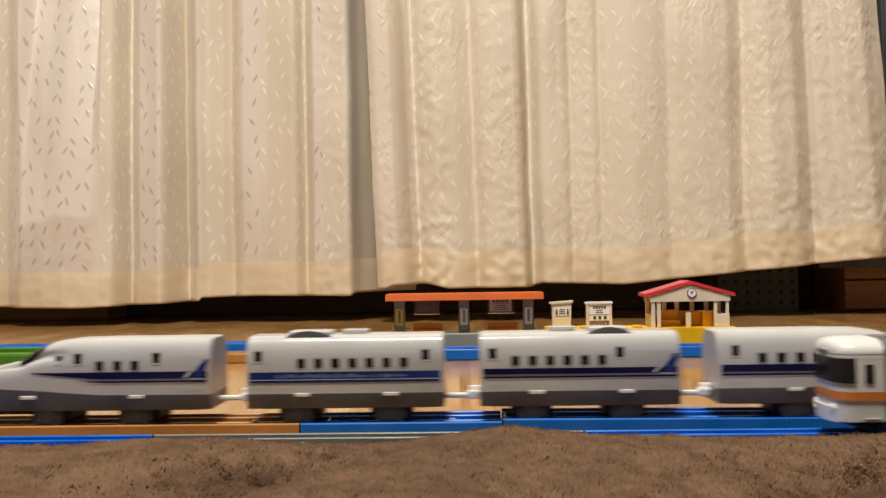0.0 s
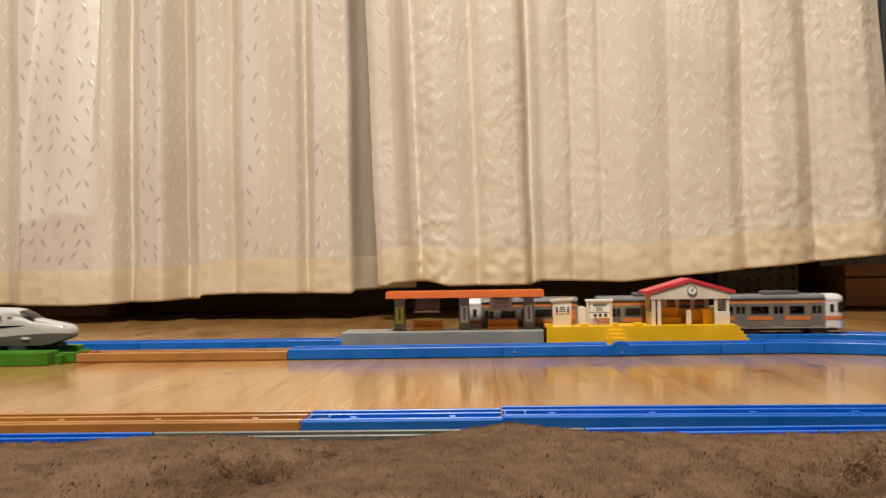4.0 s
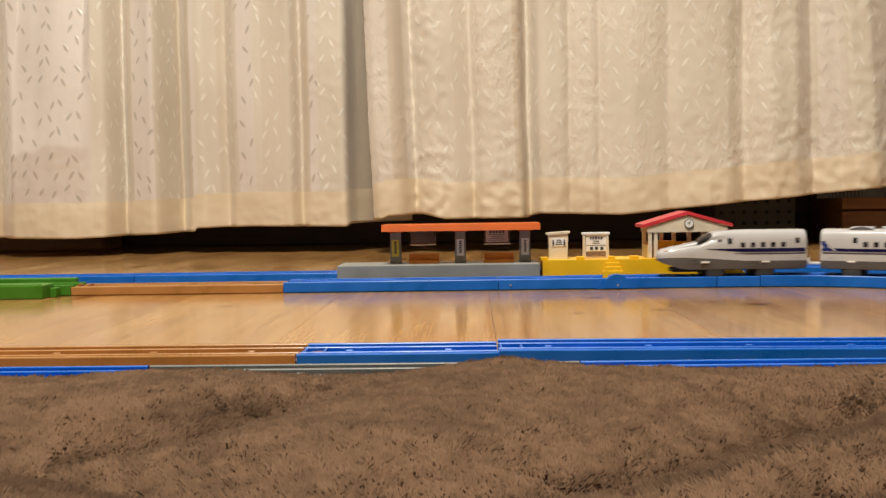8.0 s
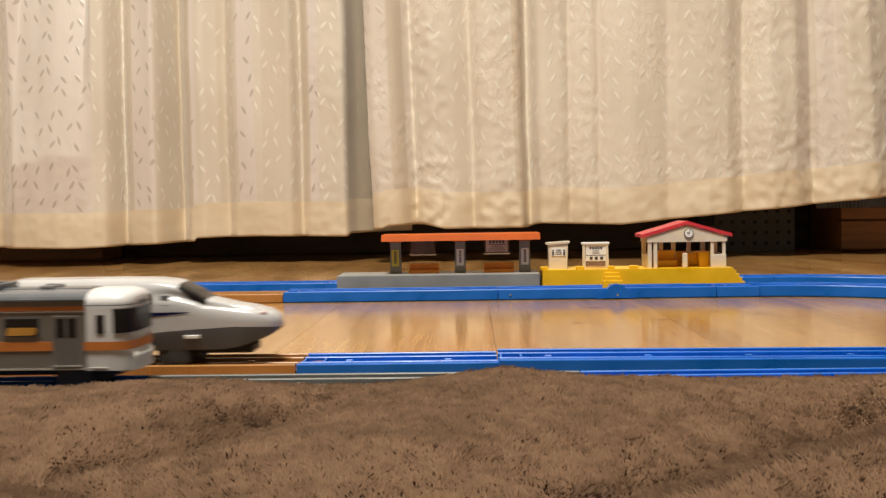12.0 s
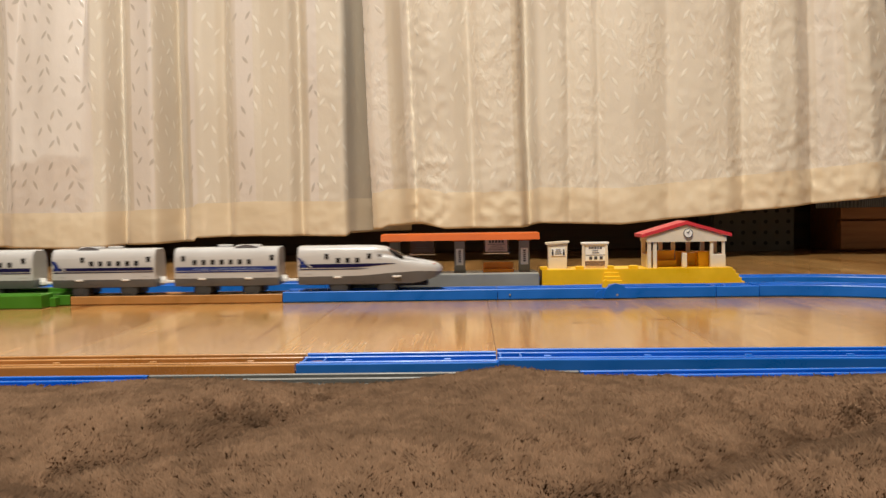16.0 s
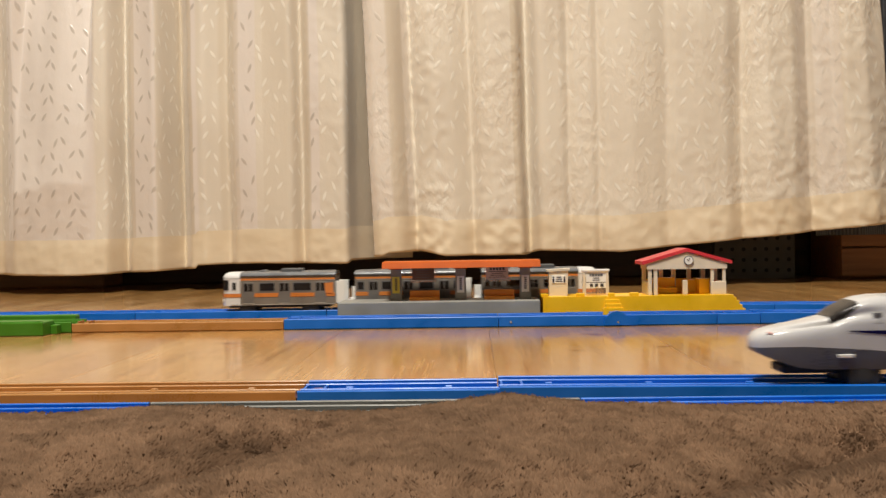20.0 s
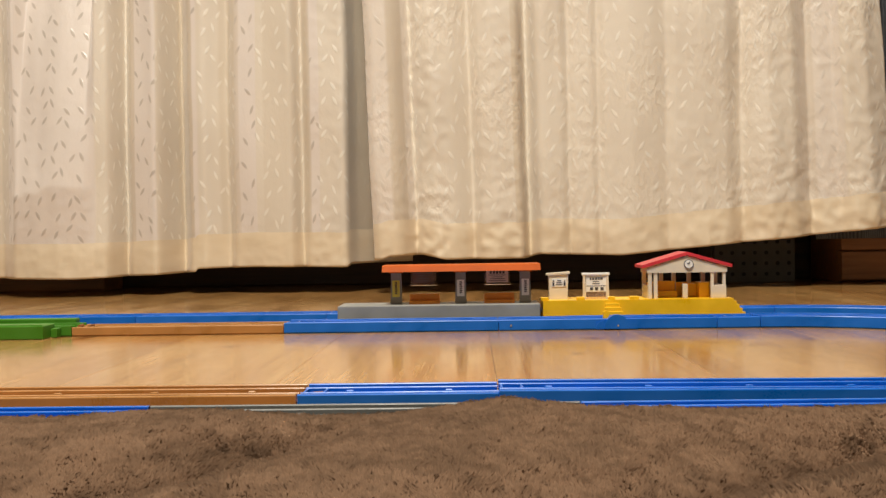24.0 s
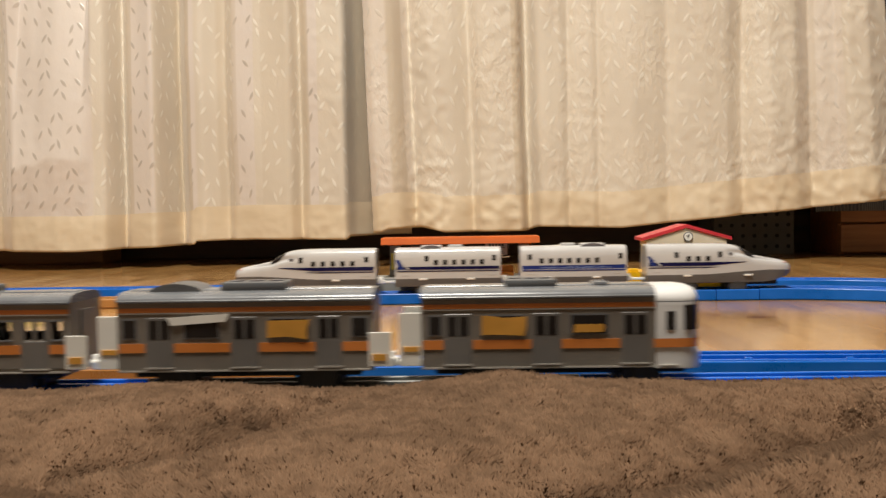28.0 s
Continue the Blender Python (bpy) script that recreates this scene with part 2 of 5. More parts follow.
    where = k.span(cloud, 0.42, 0.66, 0.0, 1.0)
    crease = k.math("ADD", crease, k.math("MULTIPLY", k.math("MULTIPLY", ridge, where), -crinkle))
    h = k.math("ADD", k.math("MULTIPLY", mask, 0.42), k.math("ADD", k.math("MULTIPLY", weave, 0.08), k.math("MULTIPLY", crease, 1.0)))
    k.bump(h, 0.30, 0.0035)
    return k.m


def hem_cloth():
    k = Mat("cream_hem_cloth")
    c = k.node("ShaderNodeUVMap")
    c.uv_map = "cloth"
    m = k.node("ShaderNodeMapping", Vector=c.outputs[0])
    m.inputs["Scale"].default_value = (9, 26, 1)
    n = k.noise(m.outputs[0], 1.0, 4)
    m2 = k.node("ShaderNodeMapping", Vector=c.outputs[0])
    m2.inputs["Scale"].default_value = (900, 300, 1)
    weave = k.noise(m2.outputs[0], 1.0, 2)
    col = k.ramp(n, [(0.3, (0.68, 0.55, 0.375)), (0.7, (0.77, 0.65, 0.475))])
    k.set(Base_Color=k.mix(k.math("MULTIPLY", weave, 0.2), col, (0.52, 0.44, 0.33, 1)), Roughness=0.55)
    k.b.inputs["Sheen Weight"].default_value = 0.2
    k.bump(k.math("ADD", n, k.math("MULTIPLY", weave, 0.08)), 0.25, 0.003)
    return k.m


HEM = hem_cloth()
CURTAIN = curtain_cloth("cream_leaf_curtain_cloth", (0.74, 0.665, 0.555), 1.0, 1.6, 0.7)
CRINKLED = curtain_cloth("crinkled_leaf_curtain_cloth", (0.75, 0.672, 0.555), 0.6, 7.0, 0.5)


def rug_pile(name, a, b, strands):
    k = Mat(name)
    g = k.node("ShaderNodeNewGeometry")
    v = k.coords()
    patch = k.math("ADD", k.math("MULTIPLY", k.noise(v, 32.0, 3), 0.5), k.math("MULTIPLY", k.noise(v, 190.0, 3), 0.5))
    rnd = g.outputs["Random Per Island"]
    col = k.mix(rnd, a, b)
    col = k.mix(k.span(patch, 0.42, 0.62, 0.0, 0.75), col, tuple(x * 0.52 for x in a))
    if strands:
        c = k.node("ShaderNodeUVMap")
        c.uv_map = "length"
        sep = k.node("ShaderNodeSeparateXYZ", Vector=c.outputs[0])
        # roots darker: shade deep in the pile, painted along each strand
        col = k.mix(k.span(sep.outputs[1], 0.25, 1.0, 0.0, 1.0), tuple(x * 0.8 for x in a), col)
    k.set(Base_Color=col, Roughness=0.9)
    k.b.inputs["Specular IOR Level"].default_value = 0.12
    if strands:
        # fine fibres let part of the light through
        thin = k.node("ShaderNodeBsdfTranslucent", Color=col)
        both = k.node("ShaderNodeMixShader", Fac=0.5)
        k.t.links.new(k.b.outputs[0], both.inputs[1])
        k.t.links.new(thin.outputs[0], both.inputs[2])
        k.t.links.new(both.outputs[0], k.t.nodes["Material Output"].inputs["Surface"])
    return k.m


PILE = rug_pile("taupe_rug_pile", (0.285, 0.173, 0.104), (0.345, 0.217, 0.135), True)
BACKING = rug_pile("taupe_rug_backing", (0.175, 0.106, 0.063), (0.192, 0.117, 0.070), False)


def grey_cloth():
    k = Mat("slate_ribbed_cloth")
    v = k.coords()
    w = k.node("ShaderNodeTexWave", Vector=v, Scale=60.0, Distortion=1.0)
    n = k.noise(v, 120.0, 3)
    k.set(Base_Color=k.mix(w.outputs["Fac"], (0.07, 0.08, 0.10), (0.14, 0.155, 0.18)), Roughness=k.span(n, 0.3, 0.7, 0.6, 0.9))
    k.bump(w.outputs["Fac"], 0.5, 0.002)
    return k.m


SLATE = grey_cloth()
BOX_GREY = plastic("grey_board", (0.085, 0.078, 0.07), 0.6)


# ---- mesh helpers ----
def part(name, bm, material, parent=None, label="", smooth=False, recalc=True):
    """Links a bmesh as one mesh object under a thing or under a part."""
    if recalc:
        bmesh.ops.recalc_face_normals(bm, faces=bm.faces)
    me = bpy.data.meshes.new(name)
    bm.to_mesh(me)
    bm.free()
    me.materials.append(material)
    if smooth:
        me.shade_smooth()
        me.set_sharp_from_angle(angle=radians(38))
    ob = new(name, me)
    ob.parent = parent
    return tagged(ob, label)


def thing(name, m, label, category, group="", kind=""):
    ob = new(name)
    ob.empty_display_size = 0.02
    ob.matrix_world = m
    return tagged(ob, label, category, group, kind)


def bx(bm, x0, x1, y0, y1, z0, z1, bevel=0.0, seg=2):
    """A box between corners, its edges rounded."""
    m = Matrix.LocRotScale(((x0 + x1) / 2, (y0 + y1) / 2, (z0 + z1) / 2), None, (abs(x1 - x0), abs(y1 - y0), abs(z1 - z0)))
    made = bmesh.ops.create_cube(bm, size=1.0, matrix=m)["verts"]
    if bevel:
        edges = {e for v in made for e in v.link_edges}
        bmesh.ops.bevel(bm, geom=list(edges), offset=bevel, segments=seg, affect="EDGES", profile=0.5)
    return bm


def box(x0, x1, y0, y1, z0, z1, bevel=0.0, seg=2):
    return bx(bmesh.new(), x0, x1, y0, y1, z0, z1, bevel, seg)


def tube(bm, centre, axis, radius, length, segs=20, bevel=0.0):
    """A cylinder round an axis ('x', 'y' or 'z')."""
    turn = {"x": Euler((0, radians(90), 0)), "y": Euler((radians(90), 0, 0)), "z": Euler((0, 0, 0))}[axis]
    made = bmesh.ops.create_cone(bm, cap_ends=True, segments=segs, radius1=radius, radius2=radius, depth=length,
                                 matrix=Matrix.LocRotScale(centre, turn, None))["verts"]
    if bevel:
        ring = {e for v in made for e in v.link_edges if len(e.link_faces) == 2 and any(len(f.verts) > 4 for f in e.link_faces)}
        bmesh.ops.bevel(bm, geom=list(ring), offset=bevel, segments=2, affect="EDGES")
    return bm


def prism(bm, outline, axis, a, b):
    """A closed outline, pushed along an axis from a to b. Outline pairs are (x, z) for 'y', (y, z) for 'x', (x, y) for 'z'."""
    put = {"y": lambda p, s: (p[0], s, p[1]), "x": lambda p, s: (s, p[0], p[1]), "z": lambda p, s: (p[0], p[1], s)}[axis]
    one = [bm.verts.new(put(p, a)) for p in outline]
    two = [bm.verts.new(put(p, b)) for p in outline]
    n = len(outline)
    bm.faces.new(one)
    bm.faces.new(two[::-1])
    for i in range(n):
        bm.faces.new((one[i], one[(i + 1) % n], two[(i + 1) % n], two[i]))
    return bm


def loft(bm, rings, closed=True, caps=True):
    """Skin over rings of equal length."""
    vs = [[bm.verts.new(p) for p in ring] for ring in rings]
    n = len(rings[0])
    for a, b in zip(vs, vs[1:]):
        for i in range(n if closed else n - 1):
            j = (i + 1) % n
            bm.faces.new((a[i], a[j], b[j], b[i]))
    if caps:
        bm.faces.new(vs[0])
        bm.faces.new(vs[-1][::-1])
    return bm


def bars(bm, x0, x1, y, z0, z1, rows, fill=0.5, depth=0.0002):
    """Rows of short bars that stand for small print, on a face that looks to -y."""
    step = (z1 - z0) / rows
    for r in range(rows):
        inset = (x1 - x0) * (0.04 + 0.16 * ((r * 7) % 3) / 2)
        bx(bm, x0 + inset, x1 - inset, y - depth, y, z0 + (r + 0.5 - fill / 2) * step, z0 + (r + 0.5 + fill / 2) * step)
    return bm


# ---- the room ----
def room():
    bm = box(-2.4, 2.2, 2.02, 2.14, 0, 2.42)
    tagged(part("wall_north", bm, WALL), "ivory papered wall behind the curtains", "wall", kind="structure")
    tagged(part("wall_west", box(-2.5, -2.4, -2.7, 2.14, 0, 2.42), WALL), "ivory papered side wall", "wall", kind="structure")
    tagged(part("wall_east", box(2.2, 2.3, -2.7, 2.14, 0, 2.42), WALL), "ivory papered side wall", "wall", kind="structure")
    tagged(part("wall_south", box(-2.5, 2.3, -2.8, -2.7, 0, 2.42), WALL), "ivory papered wall behind the rug", "wall", kind="structure")
    tagged(part("ceiling", box(-2.5, 2.3, -2.8, 2.14, 2.42, 2.5), WALL), "plain ivory ceiling", "ceiling", kind="structure")
    # added board, dark so that the gap under the curtains reads black
    tagged(part("baseboard", box(-2.4, 2.2, 1.905, 2.018, 0, 0.16, 0.003), BASE_WOOD), "dark board added to fill the black gap under the curtains", "baseboard", kind="structure")
    lamp = thing("ceiling_lamp", pose(-0.2, 0.10, 2.42), "round white ceiling lamp, switched on", "lamp")
    part("lamp_base", tube(bmesh.new(), (0, 0, -0.02), "z", 0.2, 0.04, 32, 0.005), WHITE, lamp)
    glow = Mat("glowing_diffuser").set(Base_Color=(0.9, 0.85, 0.75, 1), Emission_Color=(1, 0.95, 0.86, 1), Emission_Strength=2.0).m
    part("diffuser", tube(bmesh.new(), (0, 0, -0.07), "z", 0.27, 0.06, 40, 0.02), glow, lamp, "glowing round diffuser", True)


room()


def window_things():
    s = thing("wooden_sill_block", pose(-0.92, 1.83, 0), "low brown wooden block on the floor under the curtain", "block")
    part("block_body", box(-0.30, 0.20, -0.04, 0.06, 0, 0.05, 0.004), SILL_WOOD, s)
    part("block_foot", box(-0.30, 0.185, -0.03, 0.05, 0.0, 0.012, 0.001), BASE_WOOD, s)
    b = thing("perforated_box", pose(0.53, 1.76, 0), "dark grey perforated storage box behind the curtain", "box")
    bm = bmesh.new()
    h, n, m, r = 0.13, 7, 6, 0.0038
    bx(bm, -0.075, 0.075, 0.0, 0.02, 0, h, 0.002)
    part("box_front", bm, BOX_GREY, b)
    for i in range(n):
        for j in range(m):
            part("hole", tube(bmesh.new(), (-0.063 + i * 0.021, -0.0004, 0.016 + j * 0.02), "y", r, 0.0016, 12), CHASSIS, b)
    part("box_side", box(0.071, 0.076, 0.02, 0.12, 0, h, 0.001), BOX_GREY, b)
    part("box_side", box(-0.076, -0.071, 0.02, 0.12, 0, h, 0.001), BOX_GREY, b)
    c = thing("wooden_drawer_unit", pose(0.75, 1.72, 0), "brown wooden drawer unit half behind the curtain", "drawers")
    part("drawer_front", box(-0.075, 0.16, 0, 0.02, 0.004, 0.056, 0.002), SHELF_WOOD, c)
    part("drawer_front", box(-0.075, 0.16, 0, 0.02, 0.059, 0.20, 0.002), SHELF_WOOD, c)
    part("carcass", box(-0.07, 0.155, 0.02, 0.17, 0, 0.22, 0.002), SHELF_WOOD, c)


window_things()


# ---- curtains ----
def curtain(name, label, folds, hem, x_a, x_b, y0, lean, cloth, crumple, hem_high=0.067, soften=1.5, satin=(), fullness=1.0, plain=(), puckered=(), bulge=lambda x, z: 0.0):
    """A hanging curtain: folds are (place across, metres forward), hem is (place across, height of its lower edge),
    plain are bands of painted fold shade.
    """
    t = thing(name, pose(0, y0, 0), label, "curtain", "window curtains" if hem_high else "")
    fx, fy = zip(*folds)
    fy = [q * fullness for q in fy]
    n = int((x_b - x_a) / 0.0026)
    xs = np.linspace(x_a, x_b, n)
    deep = np.interp(xs, fx, fy)
    k = np.exp(-0.5 * (np.arange(-9, 10) / soften) ** 2)
    k /= k.sum()
    deep = np.convolve(np.pad(deep, 9, mode="edge"), k, mode="valid")
    run = np.concatenate([[0], np.cumsum(np.hypot(np.diff(xs), np.diff(deep)))])
    low = np.interp(xs, *zip(*hem))
    zs = np.concatenate([np.linspace(0, 0.62, 156), np.linspace(0.68, 2.1, 12)])
    puckers = np.zeros(n)
    for a, b, much in puckered:
        puckers = np.maximum(puckers, much * np.clip(np.minimum(xs - a, b - xs) / 0.02 + 0.5, 0, 1))

    def wrinkle(x, z):
        """Sharp slanting creases, some to one side and some to the other."""
        bend = 0.6 * noise.noise(Vector((x * 7, z * 7, 2.2)))
        one = 1 - 2.6 * abs(noise.noise(Vector((x * 22 + z * 15 + bend, z * 30 - x * 17, 1.3))))
        two = 1 - 2.6 * abs(noise.noise(Vector((x * 25 - z * 18, z * 34 + x * 24 + bend, 5.1))))
        fine = 1 - 2.4 * abs(noise.noise(Vector((x * 46 - z * 26, z * 52 + x * 30, 8.4))))
        return 0.0014 * max(one, -0.35) + 0.0012 * max(two, -0.35) + 0.0009 * max(fine, -0.45)

    def sheet(rows, forward, part_name, lift=0.0, stuff=None):
        verts, uvs = [], []
        for dz in rows:
            for i, x in enumerate(xs):
                z = low[i] + (2.12 - low[i]) * dz / 2.1
                fade = 0.8 + 0.2 * math.exp(-dz * 2.0)
                w = noise.noise(Vector((x * 9, z * 5, lift + 3.1))) * 0.006 + noise.noise(Vector((x * 26, z * 6, 7.7))) * 0.0022
                if dz < 0.66:
                    c = crumple * (puckers[i] * (0.45 + 0.55 * math.exp(-dz / 0.16)) + 0.6 * math.exp(-(dz / 0.085) ** 2) + 0.10)
                    w += c * wrinkle(x, z)
                w += bulge(x, z)
                verts.append((x + lean(x) * dz + 0.002 * noise.noise(Vector((x * 6, z * 8, 0.2))), -(deep[i] * fade + w) - forward * (1 - 1.35 * max(0.0, (dz / hem_high) ** 3) if forward else 1), z))
                uvs.append((run[i], z))
        nc = len(xs)
        faces = [(r * nc + i, r * nc + i + 1, (r + 1) * nc + i + 1, (r + 1) * nc + i) for r in range(len(rows) - 1) for i in range(nc - 1)]
        me = bpy.data.meshes.new(part_name)
        me.from_pydata(verts, [], faces)
        me.uv_layers.new(name="cloth")
        me.uv_layers.new(name="stripe")
        # one mask for the satin stripes, one for the painted fold shade
        woven, fold_shade = np.zeros(nc), np.zeros(nc)
        for bands, strip in ((satin, woven), (plain, fold_shade)):
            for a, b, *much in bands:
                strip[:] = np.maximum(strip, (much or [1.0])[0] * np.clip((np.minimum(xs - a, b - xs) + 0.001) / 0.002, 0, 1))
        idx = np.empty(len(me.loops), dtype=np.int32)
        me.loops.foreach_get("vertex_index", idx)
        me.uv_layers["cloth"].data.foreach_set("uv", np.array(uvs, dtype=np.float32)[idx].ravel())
        band = np.stack([np.tile(woven, len(rows)), np.tile(fold_shade, len(rows))], 1).astype(np.float32)
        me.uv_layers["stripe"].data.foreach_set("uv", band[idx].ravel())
        me.materials.append(stuff or cloth)
        me.shade_smooth()
        ob = new(part_name, me)
        ob.parent = t
        solid = ob.modifiers.new("thickness", "SOLIDIFY")
        solid.thickness, solid.offset = 0.0012, 1.0
        return ob

    sheet(zs, 0.0, "cloth")
    if hem_high:
        tagged(sheet(np.linspace(-0.001, hem_high, 16), 0.0024, "hem", 0.0, HEM), "doubled cream hem, sewn with a straight seam")
    return t


def across(p):
    return -0.829 + 0.000978 * p + 0.0122 * (p * (1568 - p)) / 614656


LEFT_FOLDS = [(-1.2672, 0.0), (-1.1332, 0.063), (-1.1041, -0.021), (-0.9665, 0.0588), (-0.9296, -0.0252), (-0.839, -0.0084), (-0.7999, 0.0462), (-0.7175, 0.063), (-0.6486, 0.0504), (-0.6274, 0.0462), 
    (-0.6259, -0.042), (-0.6064, 0.0), (-0.5597, 0.0294), (-0.5525, 0.0336), (-0.5284, -0.0714), (-0.5003, 0.0), (-0.4729, 0.0084), (-0.4317, -0.0252), (-0.4188, 0.0042), (-0.382, 0.0126), 
    (-0.3123, 0.0294), (-0.2988, -0.0084), (-0.2867, 0.0168), (-0.2213, 0.0336), (-0.213, 0.0294), (-0.2115, -0.0042), (-0.2070, -0.014), (-0.1550, -0.100), (-0.112, -0.110)]
LEFT_SATIN = [(-1.12, -0.989), (-0.9087, -0.8586), (-0.8186, -0.6542), (-0.6026, -0.5541), (-0.4988, -0.485), (-0.416, -0.3766), (-0.2844, -0.2648)]
LEFT_HEM = [(across(p), z) for p, z in ((-420, 0.034), (5, 0.0345), (143, 0.0325), (293, 0.038), (336, 0.0405), (339, 0.0462), (448, 0.0485), (613, 0.046), (617, 0.051), (720, 0.052))]
RIGHT_FOLDS = [(-0.1648, 0.030), (-0.1561, 0.045), (-0.1240, 0.046), (-0.1130, 0.040), (-0.0920, -0.004), (-0.0850, 0.020), (-0.0600, 0.036), (-0.0258, 0.032), (-0.0080, 0.022), (0.0080, 0.006),
    (0.0160, 0.030), (0.0400, 0.038), (0.0780, 0.034), (0.0885, 0.036), (0.0925, -0.008), (0.1040, -0.008), (0.1150, 0.022), (0.1300, 0.026), (0.1600, 0.022), (0.1680, 0.010), (0.1760, 0.022), (0.2084, 0.026),
    (0.2180, 0.016), (0.2260, 0.028), (0.2700, 0.034), (0.3090, 0.030), (0.3320, 0.022), (0.3400, 0.030), (0.3900, 0.036), (0.4300, 0.030), (0.4600, 0.006), (0.4700, 0.022), (0.5000, 0.034),
    (0.5450, 0.030), (0.5800, -0.004), (0.5920, 0.010), (0.6250, 0.014), (0.6330, 0.030), (0.6700, 0.034), (0.7105, 0.012)]
RIGHT_SATIN = [(-0.1682, -0.0968), (across(1408), across(1490))]
RIGHT_HEM = [(across(p), z) for p, z in ((655, 0.057), (683, 0.0597), (693, 0.0644), (753, 0.0664), (790, 0.0575), (933, 0.058), (953, 0.0644), (1093, 0.0603), (1203, 0.0703), (1393, 0.0857), (1568, 0.1010), (1584, 0.103))]


def left_bulge(x, z):
    """The broad outer panel leans back above a ragged fold and tucks in under it."""
    edge = 0.185 + 0.11 * (x + 0.74) + 0.012 * noise.noise(Vector((x * 38, 0.4, 6.0)))
    inside = min(1.0, max(0.0, (x + 0.806) / 0.012)) * min(1.0, max(0.0, (-0.655 - x) / 0.014))
    up = max(0.0, z - edge)
    return inside * (0.012 - 0.15 * min(up, 0.5) - 0.10 * min(0.1, max(0.0, edge - z)))


# tan bands painted where deep folds and the curtains' overlap lie in shade
LEFT_SHADE_BANDS = [(across(a), across(b), c) for a, b, c in ((211, 232, 0.7), (294, 334, 0.85), (380, 420, 0.55), (466, 535, 0.35), (535, 549, 0.9), (616, 668, 1.0))]
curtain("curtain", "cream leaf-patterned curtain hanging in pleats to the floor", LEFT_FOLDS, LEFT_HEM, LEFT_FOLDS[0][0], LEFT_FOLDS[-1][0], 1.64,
        lambda x: -0.012 * (x + 0.4), CURTAIN, 0.5, satin=LEFT_SATIN, fullness=0.9, soften=1.6, plain=LEFT_SHADE_BANDS,
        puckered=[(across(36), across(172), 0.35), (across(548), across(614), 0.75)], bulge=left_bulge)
# the right curtain's fold shade, painted as darker tan bands
RIGHT_SHADE_BANDS = [(across(704), across(727), 0.75), (across(912), across(934), 0.8), (across(1408), across(1446), 0.4)]
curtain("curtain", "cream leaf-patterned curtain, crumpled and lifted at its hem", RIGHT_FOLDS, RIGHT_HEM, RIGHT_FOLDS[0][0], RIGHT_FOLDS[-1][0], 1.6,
        lambda x: -0.032 * max(0.0, 1 - (x + 0.19) / 0.5) - 0.052 * max(0.0, (x - 0.45) / 0.25), CRINKLED, 1.0, soften=1.8, satin=RIGHT_SATIN, fullness=1.2, plain=RIGHT_SHADE_BANDS,
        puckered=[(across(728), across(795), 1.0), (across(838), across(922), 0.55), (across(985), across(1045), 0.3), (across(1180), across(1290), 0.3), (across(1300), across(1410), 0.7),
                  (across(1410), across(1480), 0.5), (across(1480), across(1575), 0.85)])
SLATE_FOLDS = [(0.60 + 0.05 * i, 0.018 * (-1) ** i) for i in range(14)]
curtain("slate_curtain", "slate grey ribbed cloth hanging beside the cream curtain", SLATE_FOLDS, [(0.5, 0.08), (1.3, 0.08)], 0.62, 1.22, 1.70,
        lambda x: 0.0, SLATE, 0.1, 0)


# ---- the track ----
class Loop:
    """A ring of track: two long straights, two ends of quarter curves with a short straight between them.
    way is -1 where the train runs to the left on the near straight, 1 where it runs to the right."""

    def __init__(self, xl, xr, yn, yf, way, dip, near_dip=0.0, r=0.2155):
        self.dip, self.near_dip = dip, near_dip  # how much deeper the far and the near grooves lie
        self.xl, self.xr, self.yn, self.yf, self.way, self.r = xl, xr, yn, yf, way, r
        self.long, self.quarter, self.side = xr - xl, math.pi * r / 2, yf - yn - 2 * r
        self.total = 2 * self.long + 4 * self.quarter + 2 * self.side

    def at(self, s):
        """The place and heading s metres along, from the start of the near straight."""
        s %= self.total
        r, q, v, n = self.r, self.quarter, self.side, self.long
        if s < n:
            p, h = (self.xl + s, self.yn), 0.0
        elif s < n + q:
            a = (s - n) / r
            p, h = (self.xr + r * math.sin(a), self.yn + r - r * math.cos(a)), a
        elif s < n + q + v:
            p, h = (self.xr + r, self.yn + r + s - n - q), math.pi / 2
        elif s < n + 2 * q + v:
            a = (s - n - q - v) / r
            p, h = (self.xr + r * math.cos(a), self.yf - r + r * math.sin(a)), math.pi / 2 + a
        elif s < 2 * n + 2 * q + v:
            p, h = (self.xr - (s - n - 2 * q - v), self.yf), math.pi
        elif s < 2 * n + 3 * q + v:
            a = (s - 2 * n - 2 * q - v) / r
            p, h = (self.xl - r * math.sin(a), self.yf - r + r * math.cos(a)), math.pi + a
        elif s < 2 * n + 3 * q + 2 * v:
            p, h = (self.xl - r, self.yf - r - (s - 2 * n - 3 * q - v)), 1.5 * math.pi
        else:
            a = (s - 2 * n - 3 * q - 2 * v) / r
            p, h = (self.xl - r * math.cos(a), self.yn + r - r * math.sin(a)), 1.5 * math.pi + a
        if self.way > 0:
            return p, h
        return (self.xl + self.xr - p[0], p[1]), math.pi - h


EXPRESS_LOOP = Loop(-0.575, 0.281, 0.5065, 0.9375, -1, 0.0028, 0.0015)
LOCAL_LOOP = Loop(-0.642, 0.328, 0.4415, 1.04, 1, 0.0038, 0.0010)



